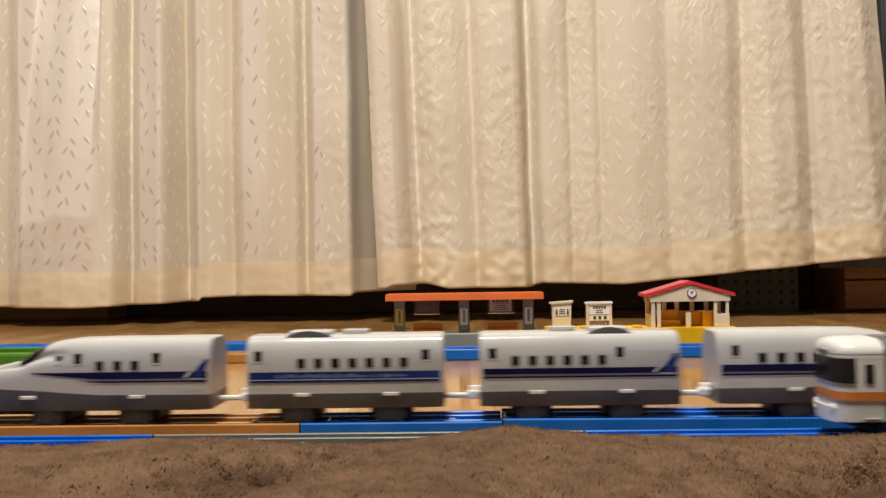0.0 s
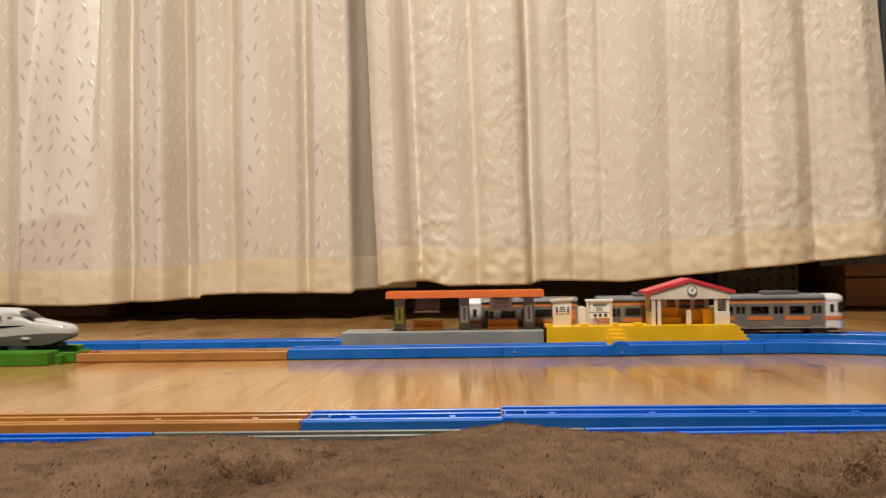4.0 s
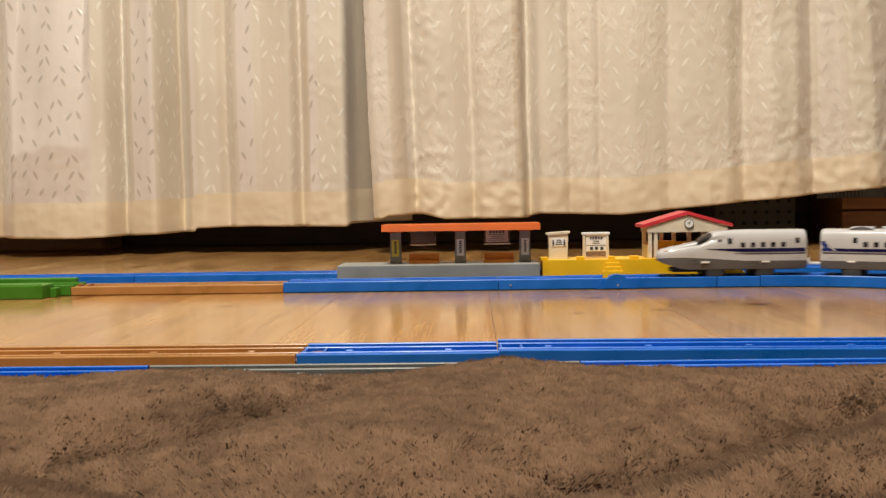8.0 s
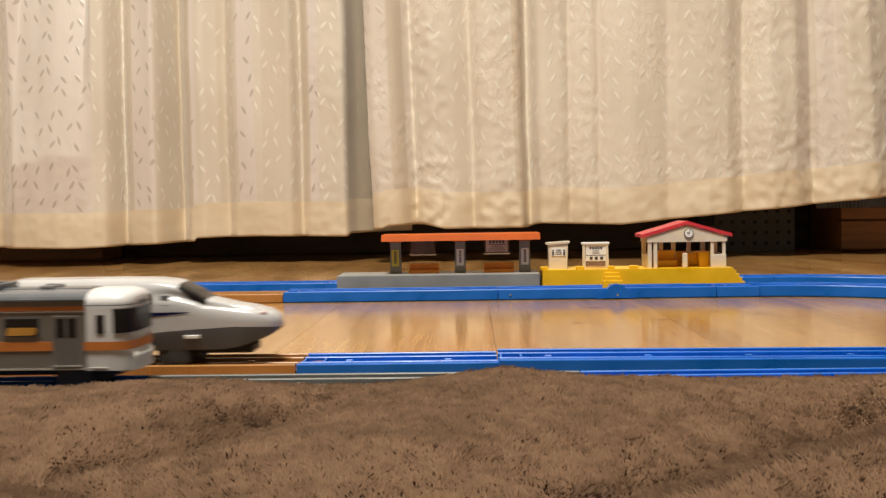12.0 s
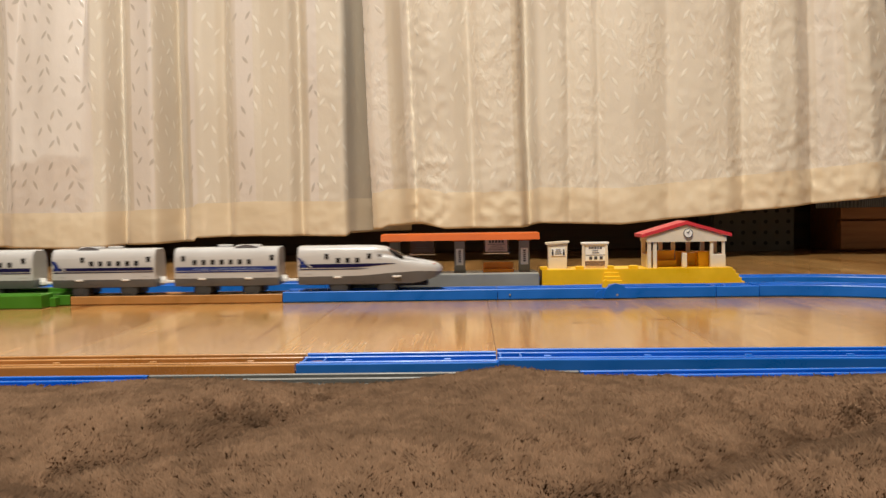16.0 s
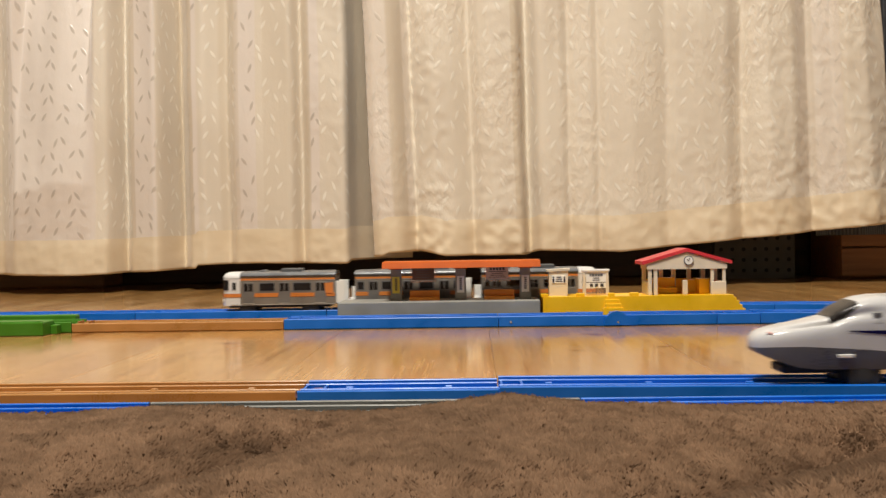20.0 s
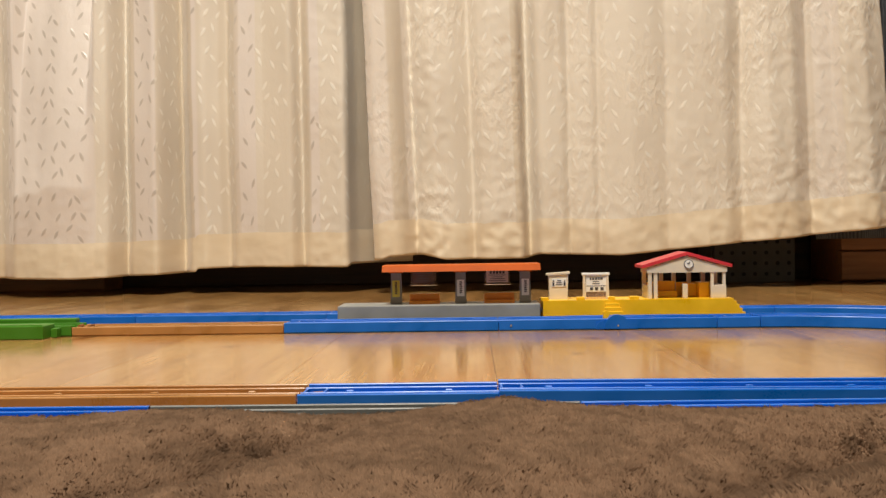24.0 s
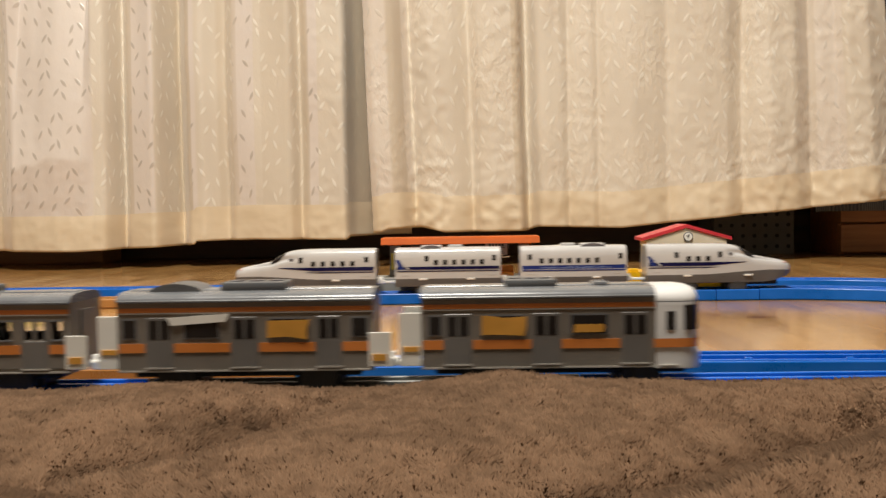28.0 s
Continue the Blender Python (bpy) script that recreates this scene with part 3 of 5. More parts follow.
def rail_section(groove, lip=11.5):
    """The track's cross-section: undercut foot, outer lips, wheel grooves at a height, inner lips."""
    half = [(-18.1, 0), (-18.1, 0.9), (-19, 1.4), (-19, lip - 0.6), (-18.6, lip), (-16.9, lip), (-16.5, lip - 0.4), (-16.5, groove), (-9.4, groove), (-9.4, lip - 0.9), (-9.0, lip - 0.5), (-7.4, lip - 0.5), (-7.0, lip - 0.9), (-7.0, min(8.4, lip - 1.5))]
    half = [(y * 0.001, z * 0.001) for y, z in half]
    return half + [(-y, z) for y, z in half[::-1]]


NEAR, MIDDLING, DEEP, DEEPEST, LOW = rail_section(7.9), rail_section(7.4), rail_section(6.1, 11.0), rail_section(5.1), rail_section(6.1, 9.2)


def swept(bm, points, profile):
    """The track's section carried along (x, y, heading)."""
    rings = []
    for x, y, h in points:
        rings.append([(x - math.sin(h) * a, y + math.cos(h) * a, z) for a, z in profile])
    return loft(bm, rings)


RAIL_GROUP = "toy track pieces"


def straight_rail(x0, x1, y, material, label, section=NEAR, name="straight_track", studs=True):
    """A straight piece along x with its joint tongue, joint socket and centre studs."""
    t = thing(name, pose(x0, y, 0), label, "toy track", RAIL_GROUP)
    n = x1 - x0
    gap = 0.0004
    part("track_bed", swept(bmesh.new(), [(gap, 0, 0), (n - gap, 0, 0)], section), material, t)
    bm = bmesh.new()
    bx(bm, n - 0.002, n + 0.0095, -0.0034, 0.0034, 0.006, 0.0092, 0.0006)
    tube(bm, (n + 0.0085, 0, 0.0076), "z", 0.0052, 0.0034, 16)
    part("joint_tongue", bm, material, t)
    bm = bmesh.new()
    bx(bm, 0.001, 0.0022, -0.0068, 0.0068, 0.0084, 0.0106)
    bx(bm, 0.012, 0.0132, -0.0068, 0.0068, 0.0084, 0.0106)
    part("joint_socket", bm, material, t)
    if studs:
        k = max(1, round(n / 0.0535))
        for i in range(k):
            part("stud", box((i + 0.5) * n / k - 0.0020, (i + 0.5) * n / k + 0.0020, -0.0068, -0.0046, 0.0083, 0.0116, 0.0004, 1), material, t)
    return t


def curved_rail(loop, s0, s1, material, label):
    pts = []
    (cx, cy), _ = loop.at((s0 + s1) / 2)
    for i in range(13):
        (x, y), h = loop.at(s0 + 0.0004 + (s1 - s0 - 0.0008) * i / 12)
        pts.append((x - cx, y - cy, h))
    t = thing("curved_track", pose(cx, cy, 0), label, "toy track", RAIL_GROUP)
    part("track_bed", swept(bmesh.new(), pts, DEEPEST), material, t)
    for i in (3, 6, 9):
        x, y, h = pts[i]
        bm = box(-0.0020, 0.0020, -0.0068, -0.0046, 0.0083, 0.0116, 0.0004, 1)
        bmesh.ops.transform(bm, matrix=pose(x, y, 0, 0, 0, math.degrees(h)), verts=bm.verts)
        part("stud", bm, material, t)
    x, y, h = pts[-1]
    bm = bmesh.new()
    bx(bm, -0.002, 0.0095, -0.0034, 0.0034, 0.006, 0.0092, 0.0006)
    tube(bm, (0.0085, 0, 0.0076), "z", 0.0052, 0.0034, 16)
    bmesh.ops.transform(bm, matrix=pose(x, y, 0, 0, 0, math.degrees(h)), verts=bm.verts)
    part("joint_tongue", bm, material, t)
    return t


def tracks():
    e, l = EXPRESS_LOOP, LOCAL_LOOP
    blue, brown = "blue plastic toy track piece on the floorboards", "brown plastic toy track piece on the floorboards"
    for a, b, m, w in ((-0.575, -0.522, BLUE, blue), (-0.522, -0.308, BLUE, blue), (-0.308, -0.094, BROWN, brown), (-0.094, 0.013, BLUE, "short blue plastic toy track piece"),
                       (0.013, 0.227, BLUE, blue), (0.227, 0.281, BLUE, "short blue plastic toy track piece")):
        t = straight_rail(a, b, e.yn, m, w, MIDDLING)
        if a == 0.013:
            t.matrix_world = pose(a, e.yn, 0.0013, 0, math.degrees(0.0013 / (b - a)), 0)  # one end rides up on its neighbour's tongue
    for a, b, m, w in ((-0.403, -0.189, BROWN, brown), (-0.189, 0.025, BLUE, blue), (0.239, 0.281, BLUE, "short blue plastic toy track piece")):
        straight_rail(a, b, e.yf, m, w, LOW if m == BROWN else DEEP, studs=m != BROWN)
    n, q, v = e.long, e.quarter, e.side
    for k in range(4):
        curved_rail(e, n + k * q / 2, n + (k + 1) * q / 2, BLUE, "blue plastic curved toy track piece")
        curved_rail(e, 2 * n + 2 * q + k * q / 2, 2 * n + 2 * q + (k + 1) * q / 2, BLUE, "blue plastic curved toy track piece")
    for a, b, m, w in ((-0.642, -0.590, BLUE, blue), (-0.590, -0.376, BLUE, blue), (-0.376, -0.162, BLUE, blue), (-0.162, 0.052, GREY_RAIL, "grey plastic toy track piece beside the rug"),
                       (0.052, 0.266, BLUE, blue), (0.266, 0.328, BLUE, blue)):
        straight_rail(a, b, l.yn, m, w, NEAR)
    for a, b in ((-0.642, -0.590), (-0.590, -0.376), (-0.376, -0.162), (-0.162, 0.052), (0.052, 0.266), (0.266, 0.328)):
        straight_rail(a, b, l.yf, BLUE, blue, DEEPEST)
    n, q, v = l.long, l.quarter, l.side
    for s in (n, n + q / 2, n + q + v, n + 1.5 * q + v, 2 * n + 2 * q + v, 2 * n + 2.5 * q + v, 2 * n + 3 * q + 2 * v, 2 * n + 3.5 * q + 2 * v):
        curved_rail(l, s, s + q / 2, BLUE, "blue plastic curved toy track piece")
    for s, h in ((n + q, 90), (2 * n + 3 * q + v, -90)):
        t = straight_rail(0, v, 0, BLUE, blue, DEEPEST)
        (x, y), _ = l.at(s)
        t.matrix_world = pose(x, y, 0, 0, 0, h)
    # the green piece with its two raised side guards
    g = thing("green_track", pose(-0.403, e.yf, 0), "green plastic toy track piece with raised side guards", "toy track", RAIL_GROUP)
    part("track_bed", swept(bmesh.new(), [(-0.1716, 0, 0), (-0.0004, 0, 0)], DEEP), GREEN, g)
    part("side_guard", box(-0.160, -0.0165, -0.046, -0.0195, 0.0, 0.0138, 0.0012), GREEN, g)
    part("side_guard", box(-0.130, -0.012, 0.0195, 0.030, 0.0, 0.0152, 0.0012), GREEN, g)
    part("guard_step", box(-0.0165, -0.010, -0.030, -0.0195, 0.0, 0.0095, 0.001), GREEN, g)
    part("guard_lip", box(-0.158, -0.0185, -0.0445, -0.041, 0.0134, 0.0146, 0.0004), GREEN, g)
    # the switch with its round hub
    w = thing("switch_track", pose(0.025, e.yf, 0), "blue plastic toy track switch with a round hub", "toy track", RAIL_GROUP)
    part("track_bed", swept(bmesh.new(), [(0.0004, 0, 0), (0.2136, 0, 0)], DEEP), BLUE, w)
    dome = [(0.116 + 0.0125 * math.cos(u), 0.0012 + 0.0138 * math.sin(u)) for u in np.linspace(0, math.pi, 25)]
    part("hub", prism(bmesh.new(), dome, "y", -0.0225, -0.0150), BLUE, w, "round blue hub of the switch", True)
    skirt = [(0.116 + 0.0205 * math.cos(u), 0.0008 + 0.0102 * math.sin(u) ** 0.6) for u in np.linspace(0, math.pi, 21)]
    part("hub_flange", prism(bmesh.new(), skirt, "y", -0.0205, -0.0192), BLUE, w)
    lever = prism(bmesh.new(), [(0.1035, 0.010), (0.1085, 0.010), (0.1100, 0.0165), (0.1070, 0.0185), (0.1035, 0.0170)], "y", -0.0150, -0.0105)
    part("lever", lever, YELLOW, w, "small yellow switch lever")
    part("pin", tube(bmesh.new(), (0.1165, -0.0248, 0.0045), "y", 0.0011, 0.001, 12), METAL, w, "small bright metal pin")
    part("pin", tube(bmesh.new(), (0.012, -0.0192, 0.0055), "y", 0.001, 0.0008, 12), METAL, w, "small bright metal pin")
    part("side_rail", box(0.07, 0.19, 0.0195, 0.0235, 0.0, 0.011, 0.0008), BLUE, w)


tracks()


# ---- the rug ----
RUG_EDGE = [(-1.3, 0.017), (-0.212, 0.0179), (-0.174, 0.0185), (-0.143, 0.0209), (-0.106, 0.0203), (-0.071, 0.0175), (-0.036, 0.0182), (-0.011, 0.0214), (0.013, 0.0251),
            (0.028, 0.0229), (0.05, 0.0208), (0.11, 0.019), (0.175, 0.0195), (1.2, 0.019)]
SEAM_LINES = [((-0.24, 0.318), (-0.160, 0.300), (-0.115, 0.282), (-0.070, 0.252), (-0.020, 0.246), (0.036, 0.269), (0.102, 0.322), (0.160, 0.370)),
              ((-0.058, 0.395), (-0.067, 0.381), (-0.087, 0.353), (-0.098, 0.333), (-0.135, 0.300)), ((0.030, 0.205), (0.060, 0.236), (0.105, 0.262), (0.170, 0.288)),
              ((-0.070, 0.252), (-0.050, 0.205), (-0.010, 0.165), (0.030, 0.120))]
SEAMS = [(*p, *q) for line in SEAM_LINES for p, q in zip(line, line[1:])]


def rug_height(x, y):
    edge = np.interp(x, *zip(*RUG_EDGE)) - 0.0020
    base = 0.0172 + 0.0026 * noise.noise(Vector((x * 9, y * 9, 2.0))) + 0.0014 * noise.noise(Vector((x * 30, y * 30, 5.0)))
    k = math.exp(-((0.400 - y) / 0.045) ** 2) if y < 0.400 else 1.0
    z = base * (1 - k) + edge * k
    # quilted pillows between the sewn seams
    near = 1.0
    for ax, ay, bx_, by in SEAMS:
        dx, dy = bx_ - ax, by - ay
        u = max(0.0, min(1.0, ((x - ax) * dx + (y - ay) * dy) / (dx * dx + dy * dy)))
        near = min(near, math.hypot(x - ax - u * dx, y - ay - u * dy))
    near += 0.003 * noise.noise(Vector((x * 28, y * 28, 9.0))) + 0.0025 * noise.noise(Vector((x * 75, y * 75, 4.0)))
    z -= (0.0105 * math.exp(-((near / 0.030) ** 2)) + 0.0030 * math.exp(-((near / 0.007) ** 2))) * min(1.0, max(0.0, (0.394 - y) / 0.03))
    z += 0.0007 * noise.noise(Vector((x * 110, y * 110, 3.0))) * min(1.0, max(0.0, (0.40 - y) / 0.01))
    out = max(0.0, (y - 0.402) / 0.016)
    return max(0.0012, z * max(0.0, 1 - out**2))


def rug():
    t = thing("rug", pose(0, 0, 0), "fluffy taupe brown rug, creased, its edge beside the track", "rug")
    xs = np.concatenate([np.linspace(-1.25, -0.32, 32), np.linspace(-0.31, 0.31, 250), np.linspace(0.32, 1.15, 30)])
    ys = np.concatenate([np.linspace(-1.1, 0.10, 26), np.linspace(0.105, 0.418, 130)])
    high = np.array([[rug_height(x, y) for x in xs] for y in ys])
    bm = bmesh.new()
    grid = [[bm.verts.new((x, y, high[j][i])) for i, x in enumerate(xs)] for j, y in enumerate(ys)]
    for j in range(len(ys) - 1):
        for i in range(len(xs) - 1):
            bm.faces.new((grid[j][i], grid[j][i + 1], grid[j + 1][i + 1], grid[j + 1][i]))
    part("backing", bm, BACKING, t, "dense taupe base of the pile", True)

    # tufts: strands that start round a root and draw together towards one tip
    rng = np.random.default_rng(5)
    step = 0.0031
    ty, tx = np.meshgrid(np.arange(0.118, 0.412, step), np.arange(-0.27, 0.27, step), indexing="ij")
    ty, tx = (ty + rng.uniform(-0.45, 0.45, ty.shape) * step).ravel(), (tx + rng.uniform(-0.45, 0.45, tx.shape) * step).ravel()
    keep = (np.abs(tx) < 0.52 * ty + 0.03) & (ty < 0.4125)
    tx, ty = tx[keep], ty[keep]
    per = 42
    tuft = np.repeat(np.arange(len(tx)), per)
    n = len(tuft)
    loose = rng.random(n) < 0.6
    ring, round_ = np.sqrt(rng.random(n)) * np.where(loose, 0.0038, 0.0019), rng.random(n) * 2 * math.pi
    ox, oy = ring * np.cos(round_), ring * np.sin(round_)
    x, y = tx[tuft] + ox, np.minimum(ty[tuft] + oy, 0.4135)
    iy = np.clip(np.searchsorted(ys, y), 1, len(ys) - 1)
    ix = np.clip(np.searchsorted(xs, x), 1, len(xs) - 1)
    fy, fx = (y - ys[iy - 1]) / (ys[iy] - ys[iy - 1]), (x - xs[ix - 1]) / (xs[ix] - xs[ix - 1])
    z = (high[iy - 1, ix - 1] * (1 - fx) + high[iy - 1, ix] * fx) * (1 - fy) + (high[iy, ix - 1] * (1 - fx) + high[iy, ix] * fx) * fy
    gy, gx = np.gradient(high, ys, xs)
    sx, sy = gx[iy, ix], gy[iy, ix]
    # neighbouring tufts lean alike: a few waves of different length give the direction
    wave = np.sin(tx * 95 + 2.1 * np.sin(ty * 75)) + np.sin(ty * 120 + 1.7 * np.sin(tx * 105 + 1)) + 0.7 * np.sin(tx * 260 + ty * 210)
    a = (1.7 + 0.2 * wave + rng.normal(0, 0.35, len(tx)))[tuft] + rng.normal(0, 0.16, n)
    lie = np.clip((0.52 + 0.16 * np.sin(tx * 130 + 3 * np.sin(ty * 110)) * np.sin(ty * 170 + 2) + rng.normal(0, 0.14, len(tx)))[tuft] + rng.normal(0, 0.10, n), 0.05, 1.2)
    size = (0.0046 + rng.normal(0, 0.00055, len(tx)))[tuft] * rng.uniform(0.8, 1.12, n)
    far = np.clip((y - 0.36) / 0.04, 0, 1)
    size = np.clip(size, 0.003, 0.006) * (1 - 0.25 * far) * np.where(loose, 0.95, 1.0)
    up = np.cos(lie)
    dx, dy = np.cos(a) * np.sin(lie), np.sin(a) * np.sin(lie)
    dx, dy = dx - sx * up, dy - sy * up
    w = rng.uniform(0.00034, 0.00058, n)
    wa = rng.uniform(0, math.pi, n) * 0.35
    wx, wy = np.cos(wa) * w, np.sin(wa) * w
    root = np.stack([x, y, z - 0.0016], 1)
    side = np.stack([wx, wy, 0 * w], 1)
    mid = root + np.stack([dx * 0.35, dy * 0.35, up * 0.62], 1) * size[:, None]
    tip = root + np.stack([dx * 1.05, dy * 1.05, up * 0.92], 1) * size[:, None] - np.stack([ox, oy, 0 * ox], 1) * np.where(loose, 0.0, 0.45)[:, None]
    verts = np.stack([root - side, root + side, mid + side, mid - side, tip], 1).reshape(-1, 3)
    base = np.arange(n)[:, None] * 5
    loops = np.concatenate([base + np.array([0, 1, 2, 3]), base + np.array([3, 2, 4])], 1).ravel()
    me = bpy.data.meshes.new("fur")
    me.vertices.add(n * 5)
    me.vertices.foreach_set("co", verts.astype(np.float32).ravel())
    me.loops.add(n * 7)
    me.loops.foreach_set("vertex_index", loops.astype(np.int32))
    me.polygons.add(n * 2)
    me.polygons.foreach_set("loop_start", (np.arange(n)[:, None] * 7 + np.array([0, 4])).ravel().astype(np.int32))
    me.update(calc_edges=True)
    me.uv_layers.new(name="length")
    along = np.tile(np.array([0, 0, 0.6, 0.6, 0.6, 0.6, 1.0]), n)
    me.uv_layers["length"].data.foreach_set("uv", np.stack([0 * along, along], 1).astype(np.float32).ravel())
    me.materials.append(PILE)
    me.shade_smooth()
    soft = np.stack([dx * 0.9 - sx * 1.6, dy * 0.9 - sy * 1.6, 0.8 + 0 * up], 1) + rng.normal(0, 0.10, (n, 3))
    soft /= np.linalg.norm(soft, axis=1, keepdims=True)
    me.normals_split_custom_set_from_vertices(np.repeat(soft, 5, axis=0))
    ob = new("fur", me)
    ob.parent = t
    tagged(ob, "soft taupe pile lying in tufts", kind="stuff")


rug()


# ---- the station ----
def platform():
    t = thing("station_platform", pose(0, 0, 0), "grey toy platform with an orange roof on three pillars", "toy station")
    part("deck", box(-0.1415, 0.0695, 0.9635, 1.0135, 0.0035, 0.0234, 0.0010), GREY_DECK, t)
    part("deck_foot", box(-0.1425, 0.0705, 0.9620, 1.0150, 0.0, 0.0042, 0.0004), GREY_DECK, t)
    for x in (-0.0815, -0.0129, 0.0553):
        bm = prism(bmesh.new(), [(x - 0.0061, 0.0228), (x + 0.0061, 0.0228), (x + 0.0052, 0.0585), (x - 0.0052, 0.0585)], "y", 0.983, 0.9895)
        p = part("pillar", bm, GREY_DECK, t)
        yellow = x < -0.05
        part("name_plate", box(x - 0.0039, x + 0.0039, 0.9818, 0.9832, 0.0312, 0.0487, 0.0002), LABEL_YELLOW if yellow else PAPER, p,
             "yellow upright name plate" if yellow else "white upright name plate")
        bm = bmesh.new()
        for k in range(6):
            bx(bm, x - 0.0012, x + 0.0014, 0.9814, 0.9819, 0.0345 + k * 0.0022, 0.0359 + k * 0.0022)
        part("print", bm, INK, p)
        part("pillar_cap", box(x - 0.0072, x + 0.0072, 0.980, 0.994, 0.0565, 0.0600, 0.0006), ORANGE, t, "orange bracket under the roof")
    bm = prism(bmesh.new(), [(0.964, 0.0582), (0.9645, 0.0592), (0.967, 0.0640), (0.9695, 0.0650), (1.0075, 0.0650), (1.010, 0.0640), (1.013, 0.0585), (1.0125, 0.0578), (1.009, 0.0590), (0.968, 0.0590)], "x", -0.0945, 0.0703)
    part("roof", bm, ORANGE, t, "orange plastic canopy roof with sloped eaves")
    for x0, dark in ((-0.0669, True), (0.0124, False)):
        s = part("hanging_sign", box(x0 - 0.0002, x0 + 0.0279, 0.9955, 0.9975, 0.0421, 0.0590, 0.0005), CLEAR, t, "clear pinkish plastic hanging sign")
        part("poster", box(x0 + 0.0022, x0 + 0.0255, 0.9948, 0.9954, 0.0445, 0.0580), POSTER_DARK if dark else POSTER_PINK, s, "dark printed poster" if dark else "pale pink printed poster")
        bm = bmesh.new()
        if dark:
            bars(bm, x0 + 0.004, x0 + 0.0237, 0.9947, 0.046, 0.057, 4, 0.25)
            part("print", bm, SHIELD, s)
        else:
            bars(bm, x0 + 0.004, x0 + 0.0237, 0.9947, 0.0455, 0.0535, 4, 0.3)
            for k in range(5):
                bx(bm, x0 + 0.0058 + k * 0.0034, x0 + 0.0082 + k * 0.0034, 0.9945, 0.9948, 0.0540, 0.0567)
            part("print", bm, INK, s)
    for x0 in (-0.0675, 0.0117):
        b = part("bench", box(x0, x0 + 0.0322, 0.980, 0.989, 0.0226, 0.0272, 0.0006), BENCH, t, "orange plastic platform bench")
        part("bench_back", box(x0 + 0.0003, x0 + 0.0319, 0.9862, 0.9892, 0.0265, 0.0338, 0.0006), BENCH, b)


platform()


def yellow_station():
    y0, y1 = 0.9655, 1.0135
    t = thing("yellow_platform", pose(0, 0, 0), "yellow toy station platform with steps at its end", "toy station")
    bm = prism(bmesh.new(), [(0.0725, 0.0), (0.2805, 0.0), (0.2805, 0.0118), (0.2775, 0.0118), (0.2775, 0.0158), (0.2745, 0.0158), (0.2745, 0.0198), (0.2715, 0.0198), (0.2715, 0.0236),
                           (0.2685, 0.0236), (0.2685, 0.0262), (0.0725, 0.0262)], "y", y0, y1)
    part("base_body", bm, YELLOW, t)
    for k in range(5):
        part("step", box(0.1355 + 0.0002 * k, 0.1575 - 0.0016 * k, y0 - 0.0085 + 0.0017 * k, y0 + 0.001, 0.0 + 0.0042 * k, 0.0055 + 0.0042 * k + 0.0006, 0.0004), YELLOW, t)
    for a, b in ((0.0705, 0.0782), (0.1075, 0.116), (0.1405, 0.147), (0.1625, 0.172)):
        part("kerb_block", box(a, b, y0 + 0.001, y0 + 0.009, 0.0258, 0.0295, 0.0006), YELLOW, t)

    b = thing("ticket_booth", pose(0.0905, 0.9835, 0.0262), "small cream toy booth with a sloped lid on yellow base", "toy booth")
    part("booth_body", prism(bmesh.new(), [(-0.0098, 0), (0.0092, 0), (0.0103, 0.0262), (-0.0103, 0.0258)], "y", 0, 0.012), CREAM, b)
    part("booth_lid", prism(bmesh.new(), [(-0.0125, 0.0255), (0.0118, 0.0268), (0.0122, 0.0290), (-0.0125, 0.0275)], "y", -0.0012, 0.0135), CREAM, b)
    part("notice", box(-0.0070, 0.0078, -0.0006, 0.0002, 0.0135, 0.0218), PAPER, b, "small white notice with dark figures")
    bm = bmesh.new()
    for x in (-0.0055, 0.0062):
        tube(bm, (x, -0.0007, 0.0195), "y", 0.0009, 0.0004, 10)
        bx(bm, x - 0.0010, x + 0.0010, -0.0009, -0.0005, 0.0142, 0.0182)
    bars(bm, -0.0036, 0.0044, -0.0006, 0.0145, 0.0208, 3, 0.45)
    part("print", bm, INK, b)

    s = thing("notice_board", pose(0.130, 0.9835, 0.0262), "white toy notice board on two posts", "toy sign")
    for x in (-0.0125, 0.0117):
        part("post", prism(bmesh.new(), [(x - 0.0015, 0), (x + 0.0018, 0), (x + 0.0012, 0.0265), (x - 0.0012, 0.0265)], "y", 0, 0.004), CREAM, s)
    part("top_rail", box(-0.0150, 0.0142, -0.0005, 0.0052, 0.0248, 0.0275, 0.0006), WHITE, s)
    part("panel", box(-0.0105, 0.0105, 0.0008, 0.0026, 0.0075, 0.0250, 0.0002), PAPER, s, "white printed panel")
    part("lower_pane", box(-0.0105, 0.0105, 0.0012, 0.0024, 0.0005, 0.0073), CLEAR, s, "clear plastic lower pane")
    bm = bmesh.new()
    for k, (a, c) in enumerate(((-0.0066, -0.0048), (-0.0040, -0.0018), (-0.001, 0.0012), (0.002, 0.0038), (0.0046, 0.0068))):
        bx(bm, a, c, 0.0005, 0.0008, 0.0202, 0.0226)
    bars(bm, -0.0042, 0.0042, 0.0008, 0.0150, 0.0192, 2, 0.4)
    for x in (-0.0065, -0.0012, 0.0045):
        bx(bm, x, x + 0.0032, 0.0005, 0.0008, 0.0090, 0.0122)
    bx(bm, -0.0103, 0.0103, 0.0006, 0.0008, 0.0134, 0.0140)
    part("print", bm, INK, s)

    h = thing("station_house", pose(0, 0, 0), "cream toy station house with a red roof and clock", "toy house")
    z0, f, bk = 0.0262, 0.9735, 1.0105
